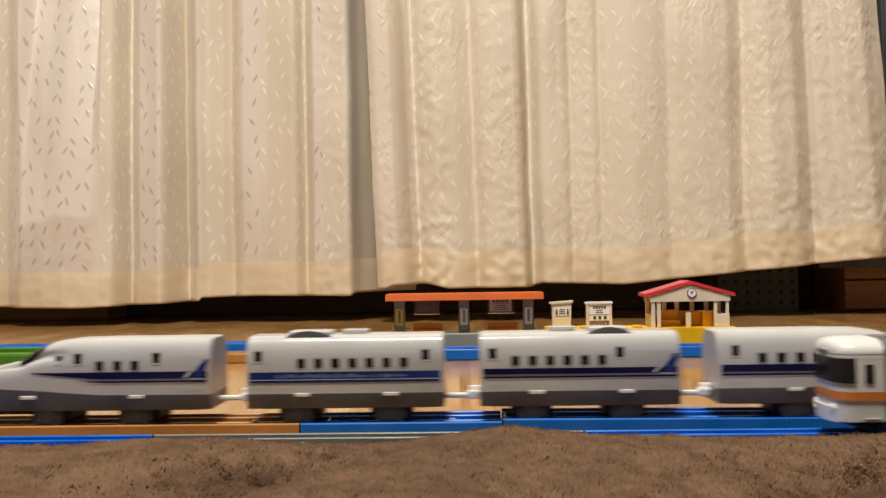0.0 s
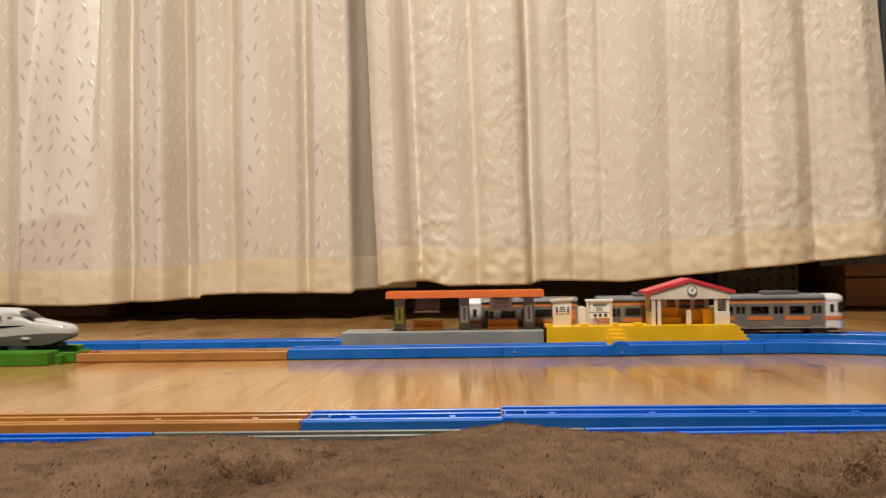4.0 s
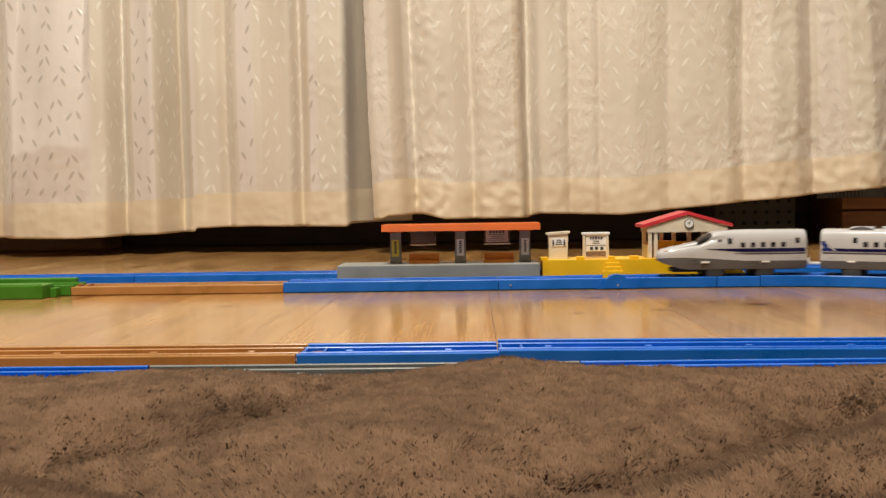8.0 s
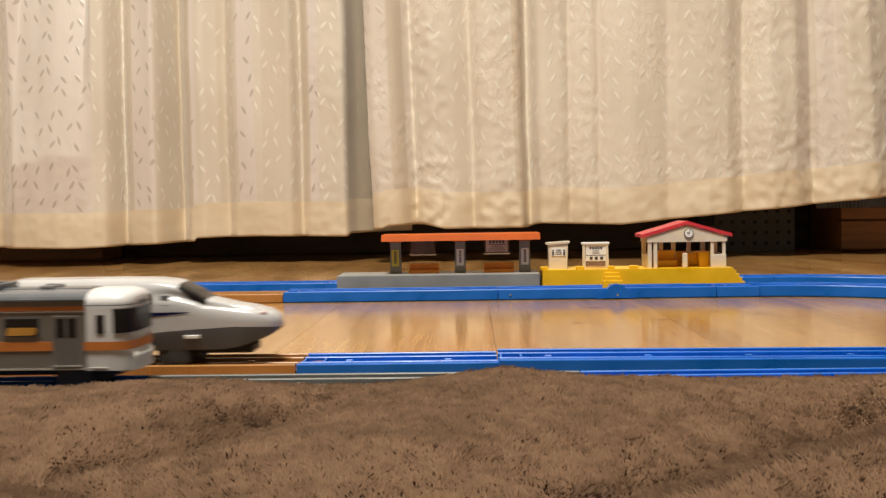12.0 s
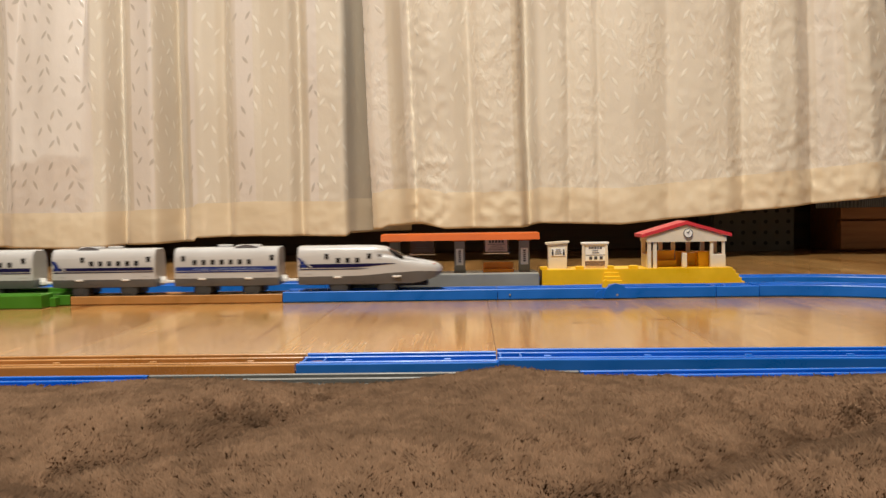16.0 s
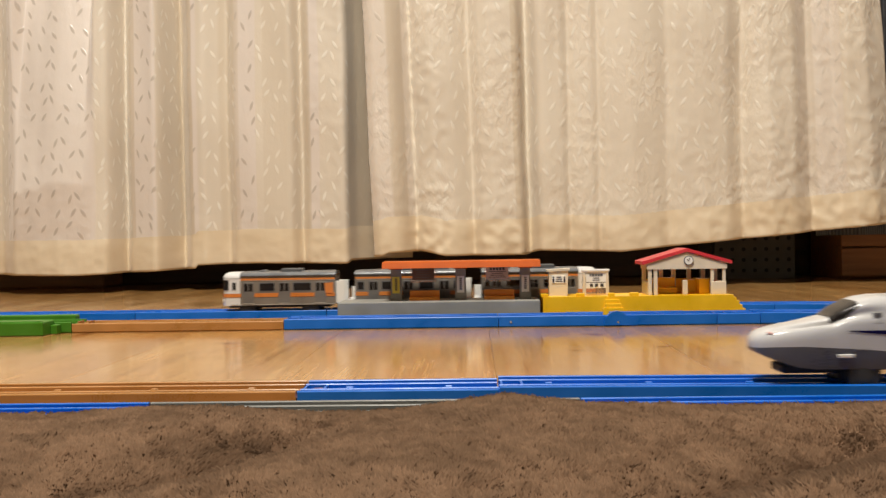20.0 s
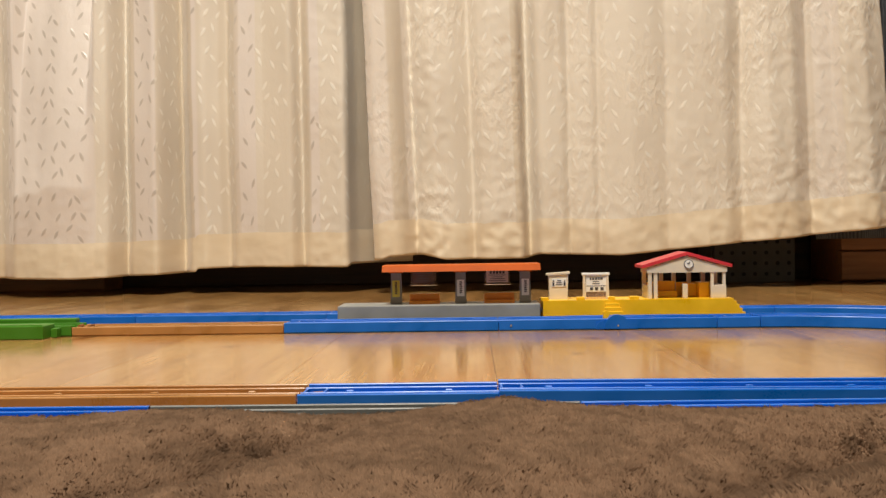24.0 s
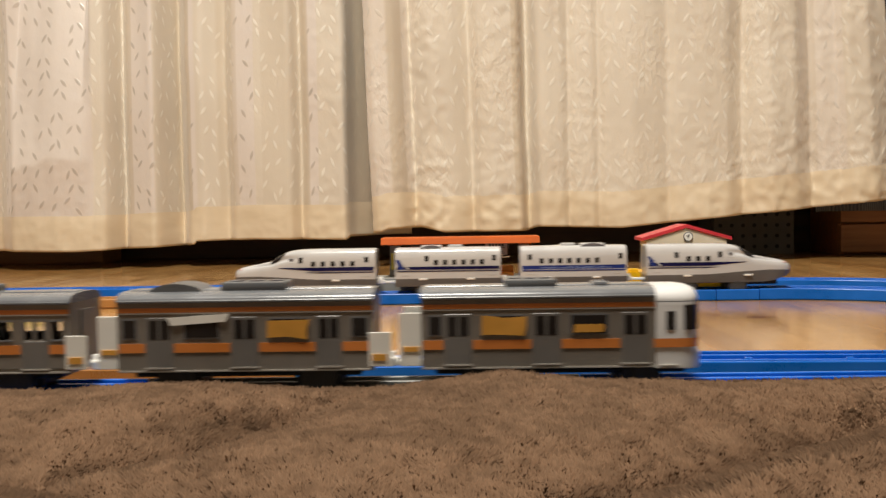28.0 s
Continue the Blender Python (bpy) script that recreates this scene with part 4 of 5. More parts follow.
    for a, c in ((0.1828, 0.1866), (0.1886, 0.1924)):
        part("post", box(a, c, f, f + 0.004, z0, 0.0560, 0.0003), CREAM, h)
    part("post", box(0.2189, 0.2238, f + 0.001, f + 0.006, z0, 0.0412, 0.0006), CREAM, h, "short cream gate post")
    part("post", box(0.2475, 0.2507, f, f + 0.004, z0, 0.0560, 0.0003), CREAM, h)
    part("post", box(0.2598, 0.2627, f, f + 0.004, 0.0380, 0.0560, 0.0003), CREAM, h)
    part("low_wall", box(0.2475, 0.2632, f - 0.0004, f + 0.005, z0, 0.0396, 0.0004), CREAM, h)
    bm = bmesh.new()
    arch = [(0.2507 + 0.0105 * (0.5 - 0.5 * math.cos(a)), 0.0500 + 0.0045 * math.sin(a)) for a in np.linspace(0, math.pi, 9)]
    prism(bm, [(0.2507, 0.0562)] + arch + [(0.2598, 0.0562)], "y", f + 0.0002, f + 0.0038)
    part("arch", bm, CREAM, h)
    gable = [(0.1816, 0.0530), (0.2640, 0.0530), (0.2640, 0.0578), (0.2228, 0.0700), (0.1816, 0.0578)]
    part("gable", prism(bmesh.new(), gable, "y", f - 0.0008, f + 0.0032), CREAM, h, "cream gable wall")
    part("gable", prism(bmesh.new(), gable, "y", bk - 0.003, bk), CREAM, h, "cream gable wall")
    for x in (0.1828, 0.2010, 0.2144, 0.2306, 0.2458, 0.2589):
        part("back_post", box(x, x + 0.0042, bk - 0.003, bk, z0, 0.0545, 0.0003), CREAM, h)
    part("back_wall", box(0.1849, 0.2624, bk - 0.0028, bk - 0.0004, z0, 0.0415, 0.0003), YELLOW, h, "yellow lower back wall")
    part("side_wall", box(0.1828, 0.1851, f + 0.004, bk - 0.003, z0, 0.0400, 0.0003), CREAM, h)
    part("side_wall", box(0.2607, 0.2631, f + 0.005, bk - 0.003, z0, 0.0396, 0.0003), CREAM, h)
    part("seat", box(0.1932, 0.2167, 0.992, 1.004, z0, 0.0330, 0.0006), YELLOW, h, "yellow waiting seat")
    part("seat_back", box(0.1932, 0.2167, 1.003, 1.0065, 0.032, 0.0430, 0.0006), YELLOW, h)
    part("counter", box(0.2380, 0.2485, 0.985, 1.004, z0, 0.0420, 0.0006), YELLOW, h, "yellow ticket counter")
    part("counter", box(0.2249, 0.2380, 0.996, 1.004, z0, 0.0405, 0.0006), YELLOW, h)
    ridge = [(0.1765, 0.0580), (0.1765, 0.0614), (0.2228, 0.0747), (0.2691, 0.0614), (0.2691, 0.0580), (0.2228, 0.0712)]
    part("roof", prism(bmesh.new(), ridge, "y", f - 0.0022, bk + 0.0055), RED, h, "red plastic gabled roof")
    c = part("clock", tube(bmesh.new(), (0.2244, f - 0.0012, 0.0618), "y", 0.0050, 0.0012, 36), SHIELD, h, "round wall clock with grey rim")
    part("dial", tube(bmesh.new(), (0.2244, f - 0.0020, 0.0618), "y", 0.0041, 0.0008, 32), PAPER, c, "white clock dial")
    bm = bmesh.new()
    for a, n in ((20, 0.0032), (-55, 0.0024)):
        one = box(-0.0003, 0.0003, -0.0002, 0.0002, 0, n)
        bmesh.ops.transform(one, matrix=pose(0.2244, f - 0.0026, 0.0618, 0, a, 0), verts=one.verts)
        me = bpy.data.meshes.new("hand_piece")
        one.to_mesh(me)
        one.free()
        bm.from_mesh(me)
    part("pointers", bm, INK, c)


yellow_station()


# ---- the express train ----
NOSE = [  # metres behind the tip: top, half width, lower line, boxiness
    (0, 0.0338, 0.0022, 0.0316, 0.62), (0.0012, 0.0372, 0.0072, 0.0317, 0.62), (0.0035, 0.0393, 0.0104, 0.0320, 0.6), (0.0064, 0.0407, 0.0125, 0.0323, 0.58), (0.0109, 0.0420, 0.0142, 0.0326, 0.56), (0.0177, 0.0434, 0.0154, 0.0327, 0.54),
    (0.0233, 0.0442, 0.0157, 0.0329, 0.52), (0.0312, 0.0459, 0.0162, 0.0325, 0.5), (0.0374, 0.0473, 0.0162, 0.0321, 0.49), (0.0403, 0.0482, 0.0164, 0.0320, 0.48), (0.0448, 0.0517, 0.0167, 0.0318, 0.46), (0.0504, 0.0545, 0.0169, 0.0315, 0.44),
    (0.0538, 0.0562, 0.0170, 0.0312, 0.43), (0.0583, 0.0576, 0.0171, 0.0309, 0.41), (0.0662, 0.0586, 0.0172, 0.0302, 0.39), (0.085, 0.0590, 0.0172, 0.0290, 0.38), (0.3, 0.0590, 0.0172, 0.0281, 0.38)]


def shell(d, a, nose=True, grow=0.0):
    """A point of the body's skin: d metres behind the front, a radians round from one side over the roof."""
    cols = list(zip(*NOSE))
    d0 = d if nose else 0.2
    top, wide, low, box_ = (float(np.interp(d0, cols[0], c)) for c in cols[1:])
    c, s = math.cos(a), math.sin(a)
    q = box_ + 0.04
    y = (wide + grow) * math.copysign(abs(c) ** box_, c)
    z = low + (top + grow - low) * abs(s) ** q
    if nose and 0.006 < d < 0.068:
        # a groove parts the cheek from the bonnet and runs down the flank
        k = math.sin(math.pi * (d - 0.006) / 0.062) ** 0.8
        mid = float(np.interp(d, (0.006, 0.03, 0.045, 0.068), (1.05, 0.98, 0.74, 0.42)))
        for m in (mid, math.pi - mid):
            g = 0.0024 * k * math.exp(-(((a - m) / 0.17) ** 2))
            y, z = y * (1 - g / 0.016), z - 0.75 * g
    return y, z


def side_y(d, z, nose=True):
    """How far out the skin lies at a height."""
    lo, hi = 0.0, math.pi / 2
    for _ in range(24):
        m = (lo + hi) / 2
        lo, hi = (m, hi) if shell(d, m, nose)[1] < z else (lo, m)
    return shell(d, lo, nose)[0]


def angle_list(n=57):
    return [math.pi * i / (n - 1) for i in range(n)]


def decal(bm, front, d0, d1, z0, z1, side, nose, taper=0.0, steps=10, grow=0.00022, lean=0.0):
    """A painted strip on one flank, from d0 to d1 behind the front; its lower edge rises over the first taper metres."""
    top, low = [], []
    for i in range(steps + 1):
        d = d0 + (d1 - d0) * i / steps
        k = min(1.0, (d - d0) / taper) if taper else 1.0
        zz0, zz1 = z1 - (z1 - z0) * (0.12 + 0.88 * k), z1
        for z, row, sh in ((zz1, top, lean), (zz0, low, 0.0)):
            row.append(bm.verts.new((front - d - sh, side * (side_y(d, z, nose) + grow), z)))
    for i in range(steps):
        bm.faces.new((low[i], low[i + 1], top[i + 1], top[i]))
    return bm


def window_piece(parent, front, d, w, z0, z1, nose, name="window", material=None):
    for side in (-1, 1):
        y = side * (side_y(d, (z0 + z1) / 2, nose))
        bm = box(front - d - w / 2, front - d + w / 2, y - 0.0010, y + 0.00026, z0, z1) if side > 0 else \
            box(front - d - w / 2, front - d + w / 2, y - 0.00026, y + 0.0010, z0, z1)
        w_ = part(name, bm, material or GLASS_DARK, parent)
        q = 0.0006
        rim = decal(bmesh.new(), front, d - w / 2 - q, d + w / 2 + q, z0 - q, z1 + q, side, nose, steps=2, grow=0.00012)
        part("window_rim", rim, SEAM, w_, "pale grey window rim")


def axle(car, x, r=0.0086, wide=0.0136):
    """One axle, which turns on the car, with its two wheels."""
    rod = part("axle", tube(bmesh.new(), (0, 0, 0), "y", 0.0012, 2 * wide, 10), CHASSIS, car, "black turning axle")
    for s in (-1, 1):
        bm = bmesh.new()
        tube(bm, (0, s * wide, 0), "y", r, 0.0042, 28, 0.0008)
        y = s * (wide + 0.0021)
        tube(bm, (0, y, 0), "y", r * 0.45, 0.0008, 14)
        for a in range(5):
            tube(bm, (r * 0.68 * math.cos(a * 1.2566), y, r * 0.68 * math.sin(a * 1.2566)), "y", 0.0008, 0.0008, 8)
        part("wheel", bm, RUBBER, rod, "dark plastic wheel", True)
    rod.location = (x, 0, 0.0090 + r)
    return rod


def bogie(car, x):
    bm = bmesh.new()
    bx(bm, x - 0.0108, x + 0.0108, -0.0116, 0.0116, 0.0140, 0.0225, 0.0012)
    for s in (-1, 1):
        tube(bm, (x, s * 0.0122, 0.0176), "y", 0.0030, 0.0016, 14)
    part("bogie", bm, CHASSIS, car, "black plastic bogie frame")


def coupling(car, rear, z=0.0245):
    bm = bmesh.new()
    bx(bm, rear - 0.0150, rear + 0.004, -0.0022, 0.0022, z - 0.0012, z + 0.0012, 0.0004)
    tube(bm, (rear - 0.0160, 0, z + 0.0005), "z", 0.0042, 0.0042, 16, 0.0006)
    bx(bm, rear - 0.0190, rear - 0.0135, -0.0016, 0.0016, z, z + 0.0052, 0.0004)
    part("coupling", bm, WHITE, car, "white plastic coupling hook", True)


def express_car(name, label, length, nose, windows, doors, cab, logo, band, shield):
    """A car that faces +x; lengths along it count from its front."""
    car = thing(name, pose(0, 0, 0), label, "toy train car", "express train cars")
    f = length / 2
    if nose:
        ds = sorted({round(d, 4) for d, *_ in NOSE[:-1]} | {round(0.009 + 0.003 * i, 4) for i in range(21)}) + [length - 0.0012, length]
    else:
        ds = [0, 0.0012, length / 2, length - 0.0012, length]
    rings = []
    for d in ds:
        edge = (d == length) or (not nose and d == 0)
        ring = [(f - d, *shell(d, a, nose, -0.0009 if edge else 0.0)) for a in angle_list()]
        rings.append(ring)
    body = part("body", loft(bmesh.new(), rings), TRAIN_WHITE, car, "glossy white body shell", True)
    # skirt
    low = []
    for d in ds:
        cols = list(zip(*NOSE))
        dd = d if nose else 0.2
        wide, line = float(np.interp(dd, cols[0], cols[2])), float(np.interp(dd, cols[0], cols[3]))
        bot = float(np.interp(dd, (0, 0.004, 0.009, 0.015, 0.021, 0.03, 0.3), (0.0306, 0.0278, 0.0257, 0.0237, 0.0219, 0.0208, 0.0206)))
        wide = max(wide - (0.0009 if d == length or (not nose and d == 0) else 0.0), 0.001)
        low.append([(f - d, -wide, line), (f - d, -wide * 0.985, (line + bot) / 2), (f - d, -wide * 0.94, bot), (f - d, wide * 0.94, bot), (f - d, wide * 0.985, (line + bot) / 2), (f - d, wide, line)])
    skirt = part("skirt", loft(bmesh.new(), low), SKIRT, car, "grey lower skirt", True)
    for d in ((0.030, length - 0.028) if not nose else (0.045, length - 0.04)):
        for s in (-1, 1):
            part("step_plate", box(f - d - 0.004, f - d + 0.004, s * 0.0170 - 0.0006, s * 0.0170 + 0.0006, 0.0270, 0.0288, 0.0003), WHITE, skirt, "small white step")
    start = 0.0465 if nose else 0.0015
    end = length - 0.0018
    for s in (-1, 1):
        if band:
            part("band", decal(bmesh.new(), f, start, end, 0.0343, 0.0400, s, nose), BAND, body, "broad blue band with pale print")
            part("line", decal(bmesh.new(), f, start, end, 0.0357, 0.0361, s, nose, grow=0.0003), TRAIN_WHITE, body)
            rr = random.Random(4)
            for k in range(22):
                d = 0.016 + k * 0.0032
                part("print", decal(bmesh.new(), f, d, d + 0.0012 + rr.random() * 0.0012, 0.0366 + rr.random() * 0.0006, 0.0381 + rr.random() * 0.001, s, nose, steps=1, grow=0.0003), LOGO, body)
        else:
            part("stripe", decal(bmesh.new(), f, start, end, 0.0374, 0.0411 if nose else 0.0405, s, nose, 0.036 if nose else 0.0, 14), STRIPE, body, "dark blue side stripe")
            part("thin_stripe", decal(bmesh.new(), f, start + (0.026 if nose else 0), end, 0.0354, 0.0364, s, nose, 0.012 if nose else 0.0), STRIPE, body)
        part("seam", decal(bmesh.new(), f, length - 0.014, length - 0.006, 0.0312, 0.0316, s, nose, steps=2), SEAM, body)
        part("seam", decal(bmesh.new(), f, start + 0.004, start + 0.011, 0.0312, 0.0316, s, nose, steps=2), SEAM, body)
        if logo:
            bm = decal(bmesh.new(), f, length - 0.0115, length - 0.0035, 0.0368, 0.0375, s, nose, steps=2, grow=0.00035)
            part("logo", bm, LOGO_GREY, body)
            for w0, w1, ln in ((0.0088, 0.0046, 0.0040), (0.0150, 0.0128, 0.0105)):
                part("logo", decal(bmesh.new(), f, length - w0, length - w1, 0.0378, 0.0475, s, nose, steps=2, grow=0.0004, lean=ln), BAND if ln < 0.006 else LOGO_GREY, body, "slanted blue and grey mark")
    for d in windows:
        window_piece(body, f, d, 0.0040, 0.0422, 0.0468, nose)
    for d in doors:
        window_piece(body, f, d, 0.0039, 0.0454, 0.0509, nose, "door_window")
    if cab:
        window_piece(body, f, cab, 0.0040, 0.0456, 0.0500, nose, "cab_door_window", SHIELD)
        rings = []
        for i in range(9):
            d = 0.0385 + 0.0145 * i / 8
            half = 0.58 - 0.14 * abs(i - 4) / 4
            rings.append([(f - d, *shell(d, math.pi / 2 + half * (-1 + 2 * j / 16) * 1.45, True, 0.0003)) for j in range(17)])
        part("windscreen", loft(bmesh.new(), rings, closed=False, caps=False), GLASS_DARK, body, "black cockpit windscreen", True)
        for s in (-1, 1):
            y, z = shell(0.0085, 0.72, True)
            bm = bmesh.new()
            bmesh.ops.create_uvsphere(bm, u_segments=14, v_segments=8, radius=1.0, matrix=Matrix.LocRotScale((f - 0.0085, s * y, z), Euler((0, -0.35, s * -0.25)), (0.0026, 0.0007, 0.0008)))
            part("head_lamp", bm, LAMP_RED, body, "small reddish lamp", True)
    if shield:
        x0, x1 = f - shield[0], f - shield[1]
        for s in (-1, 1):
            n = 12
            outline = [(x0 + (x1 - x0) * i / n, 0.0553 + 0.0060 * math.sin(math.pi * i / n) ** 0.7) for i in range(n + 1)]
            part("roof_shield", prism(bmesh.new(), outline + [(x1, 0.0543), (x0, 0.0543)], "y", s * 0.0112, s * 0.0124), SHIELD, body, "dark grey pantograph shield")
        bm = box(min(x0, x1) + 0.004, max(x0, x1) - 0.004, -0.009, 0.009, 0.0578, 0.0610, 0.0012)
        part("roof_hump", bm, TRAIN_WHITE, body, "", True)
        xm = (x0 + x1) / 2 - (0.024 if shield[0] < 0.04 else -0.024)
        part("antenna_base", box(xm - 0.007, xm + 0.007, -0.004, 0.004, 0.0584, 0.0614, 0.0008), TRAIN_WHITE, body, "white roof fitting", True)
    part("chassis", box(-f + (0.006), f - (0.034 if nose else 0.006), -0.0118, 0.0118, 0.0198, 0.0215, 0.0004), CHASSIS, car)
    if nose:
        part("nose_plate", box(f - 0.050, f - 0.0145, -0.0098, 0.0098, 0.0180, 0.0222, 0.0008), CHASSIS, car, "black plate under the nose")
    axles = (f - 0.0550, f - 0.1030) if nose else (f - 0.0272, f - 0.0765)
    for x in axles:
        bogie(car, x)
        axle(car, x)
    return car, axles


LEAD = 0.1438
END = 0.1438
MID = 0.105
lead, AX_END = express_car("express_lead_car", "white bullet train nose car with blue side stripe", LEAD, True, (0.0840, 0.0936, 0.1030), (0.0722, 0.1146), 0.0617, True, False, None)
band_car, AX_MID = express_car("express_middle_car", "white bullet train car with broad blue band and roof shield", MID, False,
                               [0.0294 + 0.0091 * i for i in range(7)], (0.0064, 0.0955), None, False, True, (0.0168, 0.0486))
logo_car, _ = express_car("express_middle_car", "white bullet train car with blue stripe and slanted mark", MID, False,
                          [0.0187 + 0.0091 * i for i in range(6)], (0.0067, 0.0735), None, True, False, (0.0545, 0.0834))
tail, _ = express_car("express_tail_car", "white bullet train nose car with five side windows, running backwards", END, True,
                      [0.0815 + 0.0098 * i for i in range(5)], (0.0690, 0.1345), 0.0595, False, False, None)
for c, n in ((lead, LEAD), (band_car, MID), (logo_car, MID)):
    coupling(c, -n / 2)


# ---- the local train ----
def flank(car, x0, x1, z0, z1, name, material, proud=0.0003, label="", deep=0.0012, wall=0.0176):
    for s in (-1, 1):
        a, b = sorted((s * (wall - deep), s * (wall + proud)))
        part(name, box(x0, x1, a, b, z0, z1), material, car, label)


def local_car(name, label, length, cab, doors, windows, papers, units, facing=1, hollow=False):
    """A car whose layout counts from its front; with facing -1 its cab looks backwards."""
    car = thing(name, pose(0, 0, 0), label, "toy train car", "local train cars")
    f = length / 2

    def X(d):
        return facing * (f - d)

    def spanx(d0, d1):
        return sorted((X(d0), X(d1)))

    c0 = 0.0205 if cab else 0.0
    lo, hi = spanx(c0, length)
    if hollow:
        holes = sorted(spanx(*w) for w in windows)
        for a, b in doors:
            x0, x1 = spanx(a, b)
            m, g = (x0 + x1) / 2, x1 - x0
            holes += [[x0 + g * 0.12, m - g * 0.05], [m + g * 0.05, x1 - g * 0.12]]
        holes.sort()
        bm = bmesh.new()
        bx(bm, lo, hi, -0.0172, 0.0172, 0.0215, 0.0240)
        bx(bm, lo, lo + 0.0012, -0.0160, 0.0160, 0.0240, 0.0545)
        bx(bm, hi - 0.0012, hi, -0.0160, 0.0160, 0.0240, 0.0545)
        for s in (-1, 1):
            y0, y1 = sorted((s * 0.0162, s * 0.0176))
            bx(bm, lo, hi, y0, y1, 0.0240, 0.0372)
            bx(bm, lo, hi, y0, y1, 0.0457, 0.0545)
            for u, v in zip([lo] + [q[1] for q in holes], [q[0] for q in holes] + [hi]):
                if v - u > 0.0002:
                    bx(bm, u, v, y0, y1, 0.0372, 0.0457)
        body = part("body", bm, SILVER, car, "silver grey side walls with open windows")
        part("inner_box", box(lo + 0.012, lo + 0.062, -0.0085, 0.0085, 0.0240, 0.0412, 0.001), CHASSIS, body, "black box inside the car")
    else:
        body = part("body", prism(bmesh.new(), [(-0.0172, 0.0215), (0.0172, 0.0215), (0.0176, 0.0225), (0.0176, 0.0548), (-0.0176, 0.0548), (-0.0176, 0.0225)], "x", lo, hi), SILVER, car, "silver grey side walls")
    arc = [(0.0182 * math.copysign(abs(math.cos(a)) ** 0.55, math.cos(a)), 0.0540 + 0.0044 * abs(math.sin(a)) ** 0.9) for a in np.linspace(0, math.pi, 17)]
    roof = part("roof", prism(bmesh.new(), arc, "x", lo - (0 if cab and facing < 0 else 0.0003), hi + (0 if cab and facing > 0 else 0.0003)), ROOF_GREY, car, "grey moulded roof", True)
    for s in (-1, 1):
        part("gutter", box(lo, hi, min(s * 0.0174, s * 0.0187), max(s * 0.0174, s * 0.0187), 0.0535, 0.0548, 0.0003, 1), ROOF_BOX, roof)
    part("roof_rib", box(lo + 0.002, hi - 0.002, -0.0060, 0.0060, 0.0580, 0.0588, 0.0003, 1), ROOF_GREY, roof)
    flank(body, lo + 0.0004, hi - 0.0004, 0.0492, 0.0513, "upper_stripe", ORANGE_LINE, 0.00025, "thin orange stripe under the roof")
    flank(body, lo + 0.0002, hi - 0.0002, 0.0218, 0.0225, "sill", PALE_LINE, 0.0004, "pale grey edge line")
    flank(body, lo + 0.0002, hi - 0.0002, 0.0485, 0.0490, "moulding", PALE_LINE, 0.0003)
    edges = [c0] + [e for d in doors for e in d] + [length]
    for a, b in zip(edges[::2], edges[1::2]):
        if b - a > 0.003:
            x0, x1 = spanx(a + 0.0006, b - 0.0006)
            flank(body, x0, x1, 0.0307, 0.0349, "stripe", ORANGE_LINE, 0.0003, "orange side stripe")
    for a, b in doors:
        x0, x1 = spanx(a, b)
        for s in (-1, 1):
            u, w = sorted((s * 0.0166, s * 0.0179))
            d = part("door", box(x0, x1, u, w, 0.0236, 0.0368 if hollow else 0.0470, 0.0004, 1), DOOR_GREY, body, "grey double door")
            m, g = (x0 + x1) / 2, (x1 - x0)
            if hollow:
                for p0, p1 in ((x0, x0 + g * 0.12), (m - g * 0.05, m + g * 0.05), (x1 - g * 0.12, x1)):
                    part("door_post", box(p0, p1, u, w, 0.0368, 0.0457), DOOR_GREY, d)
                part("door_head", box(x0, x1, u, w, 0.0457, 0.0470), DOOR_GREY, d)
            for p0, p1 in () if hollow else ((x0 + g * 0.12, m - g * 0.05), (m + g * 0.05, x1 - g * 0.12)):
                u, w = sorted((s * 0.0170, s * 0.01796))
                part("door_pane", box(p0, p1, u, w, 0.0368, 0.0456), GLASS_DARK, d)
            u, w = sorted((s * 0.0176, s * 0.0182))
            part("door_sill", box(x0 - 0.0004, x1 + 0.0004, u, w, 0.0232, 0.0239), PALE_LINE, d, "pale grey door sill")
    for a, b in windows:
        x0, x1 = spanx(a, b)
        if hollow:
            for z in (0.0366, 0.0457):
                flank(body, x0 - 0.0007, x1 + 0.0007, z, z + 0.0007, "window_frame", ROOF_GREY, 0.0003)
            continue
        flank(body, x0 - 0.0007, x1 + 0.0007, 0.0369, 0.0464, "window_frame", ROOF_GREY, 0.0003)
        flank(body, x0, x1, 0.0376, 0.0457, "window", GLASS_DARK, 0.0004)
    for side, a, b, z0, z1, tilt, m, lab in papers:
        x0, x1 = spanx(a, b)
        w, h, y = (x1 - x0) / 2, (z1 - z0) / 2, side * 0.0183
        rag = random.Random(round(a * 10000))
        corner = [(u * w * rag.uniform(0.86, 1.04), v * h * rag.uniform(0.75, 1.08)) for u, v in ((-1, -1), (0, -0.94), (1, -1), (0.98, 0), (1, 1), (0.1, 0.96), (-1, 1))]
        bm = prism(bmesh.new(), corner, "y", -0.00012, 0.00012)
        bmesh.ops.transform(bm, matrix=pose((x0 + x1) / 2, y, (z0 + z1) / 2, 0, tilt, 0), verts=bm.verts)
        part("sticker", bm, m, body, lab)
    for a, b, w, h, m, rounded in units:
        x0, x1 = spanx(a, b)
        bm = bmesh.new()
        if rounded:
            n = 10
            prism(bm, [(x0 + (x1 - x0) * i / n, 0.0580 + h * math.sin(math.pi * i / n) ** 0.6) for i in range(n + 1)], "y", -w, w)
        else:
            bx(bm, x0, x1, -w, w, 0.0578, 0.0584 + h, 0.0009)
        u = part("roof_unit", bm, m, roof, "grey roof air conditioner", True)
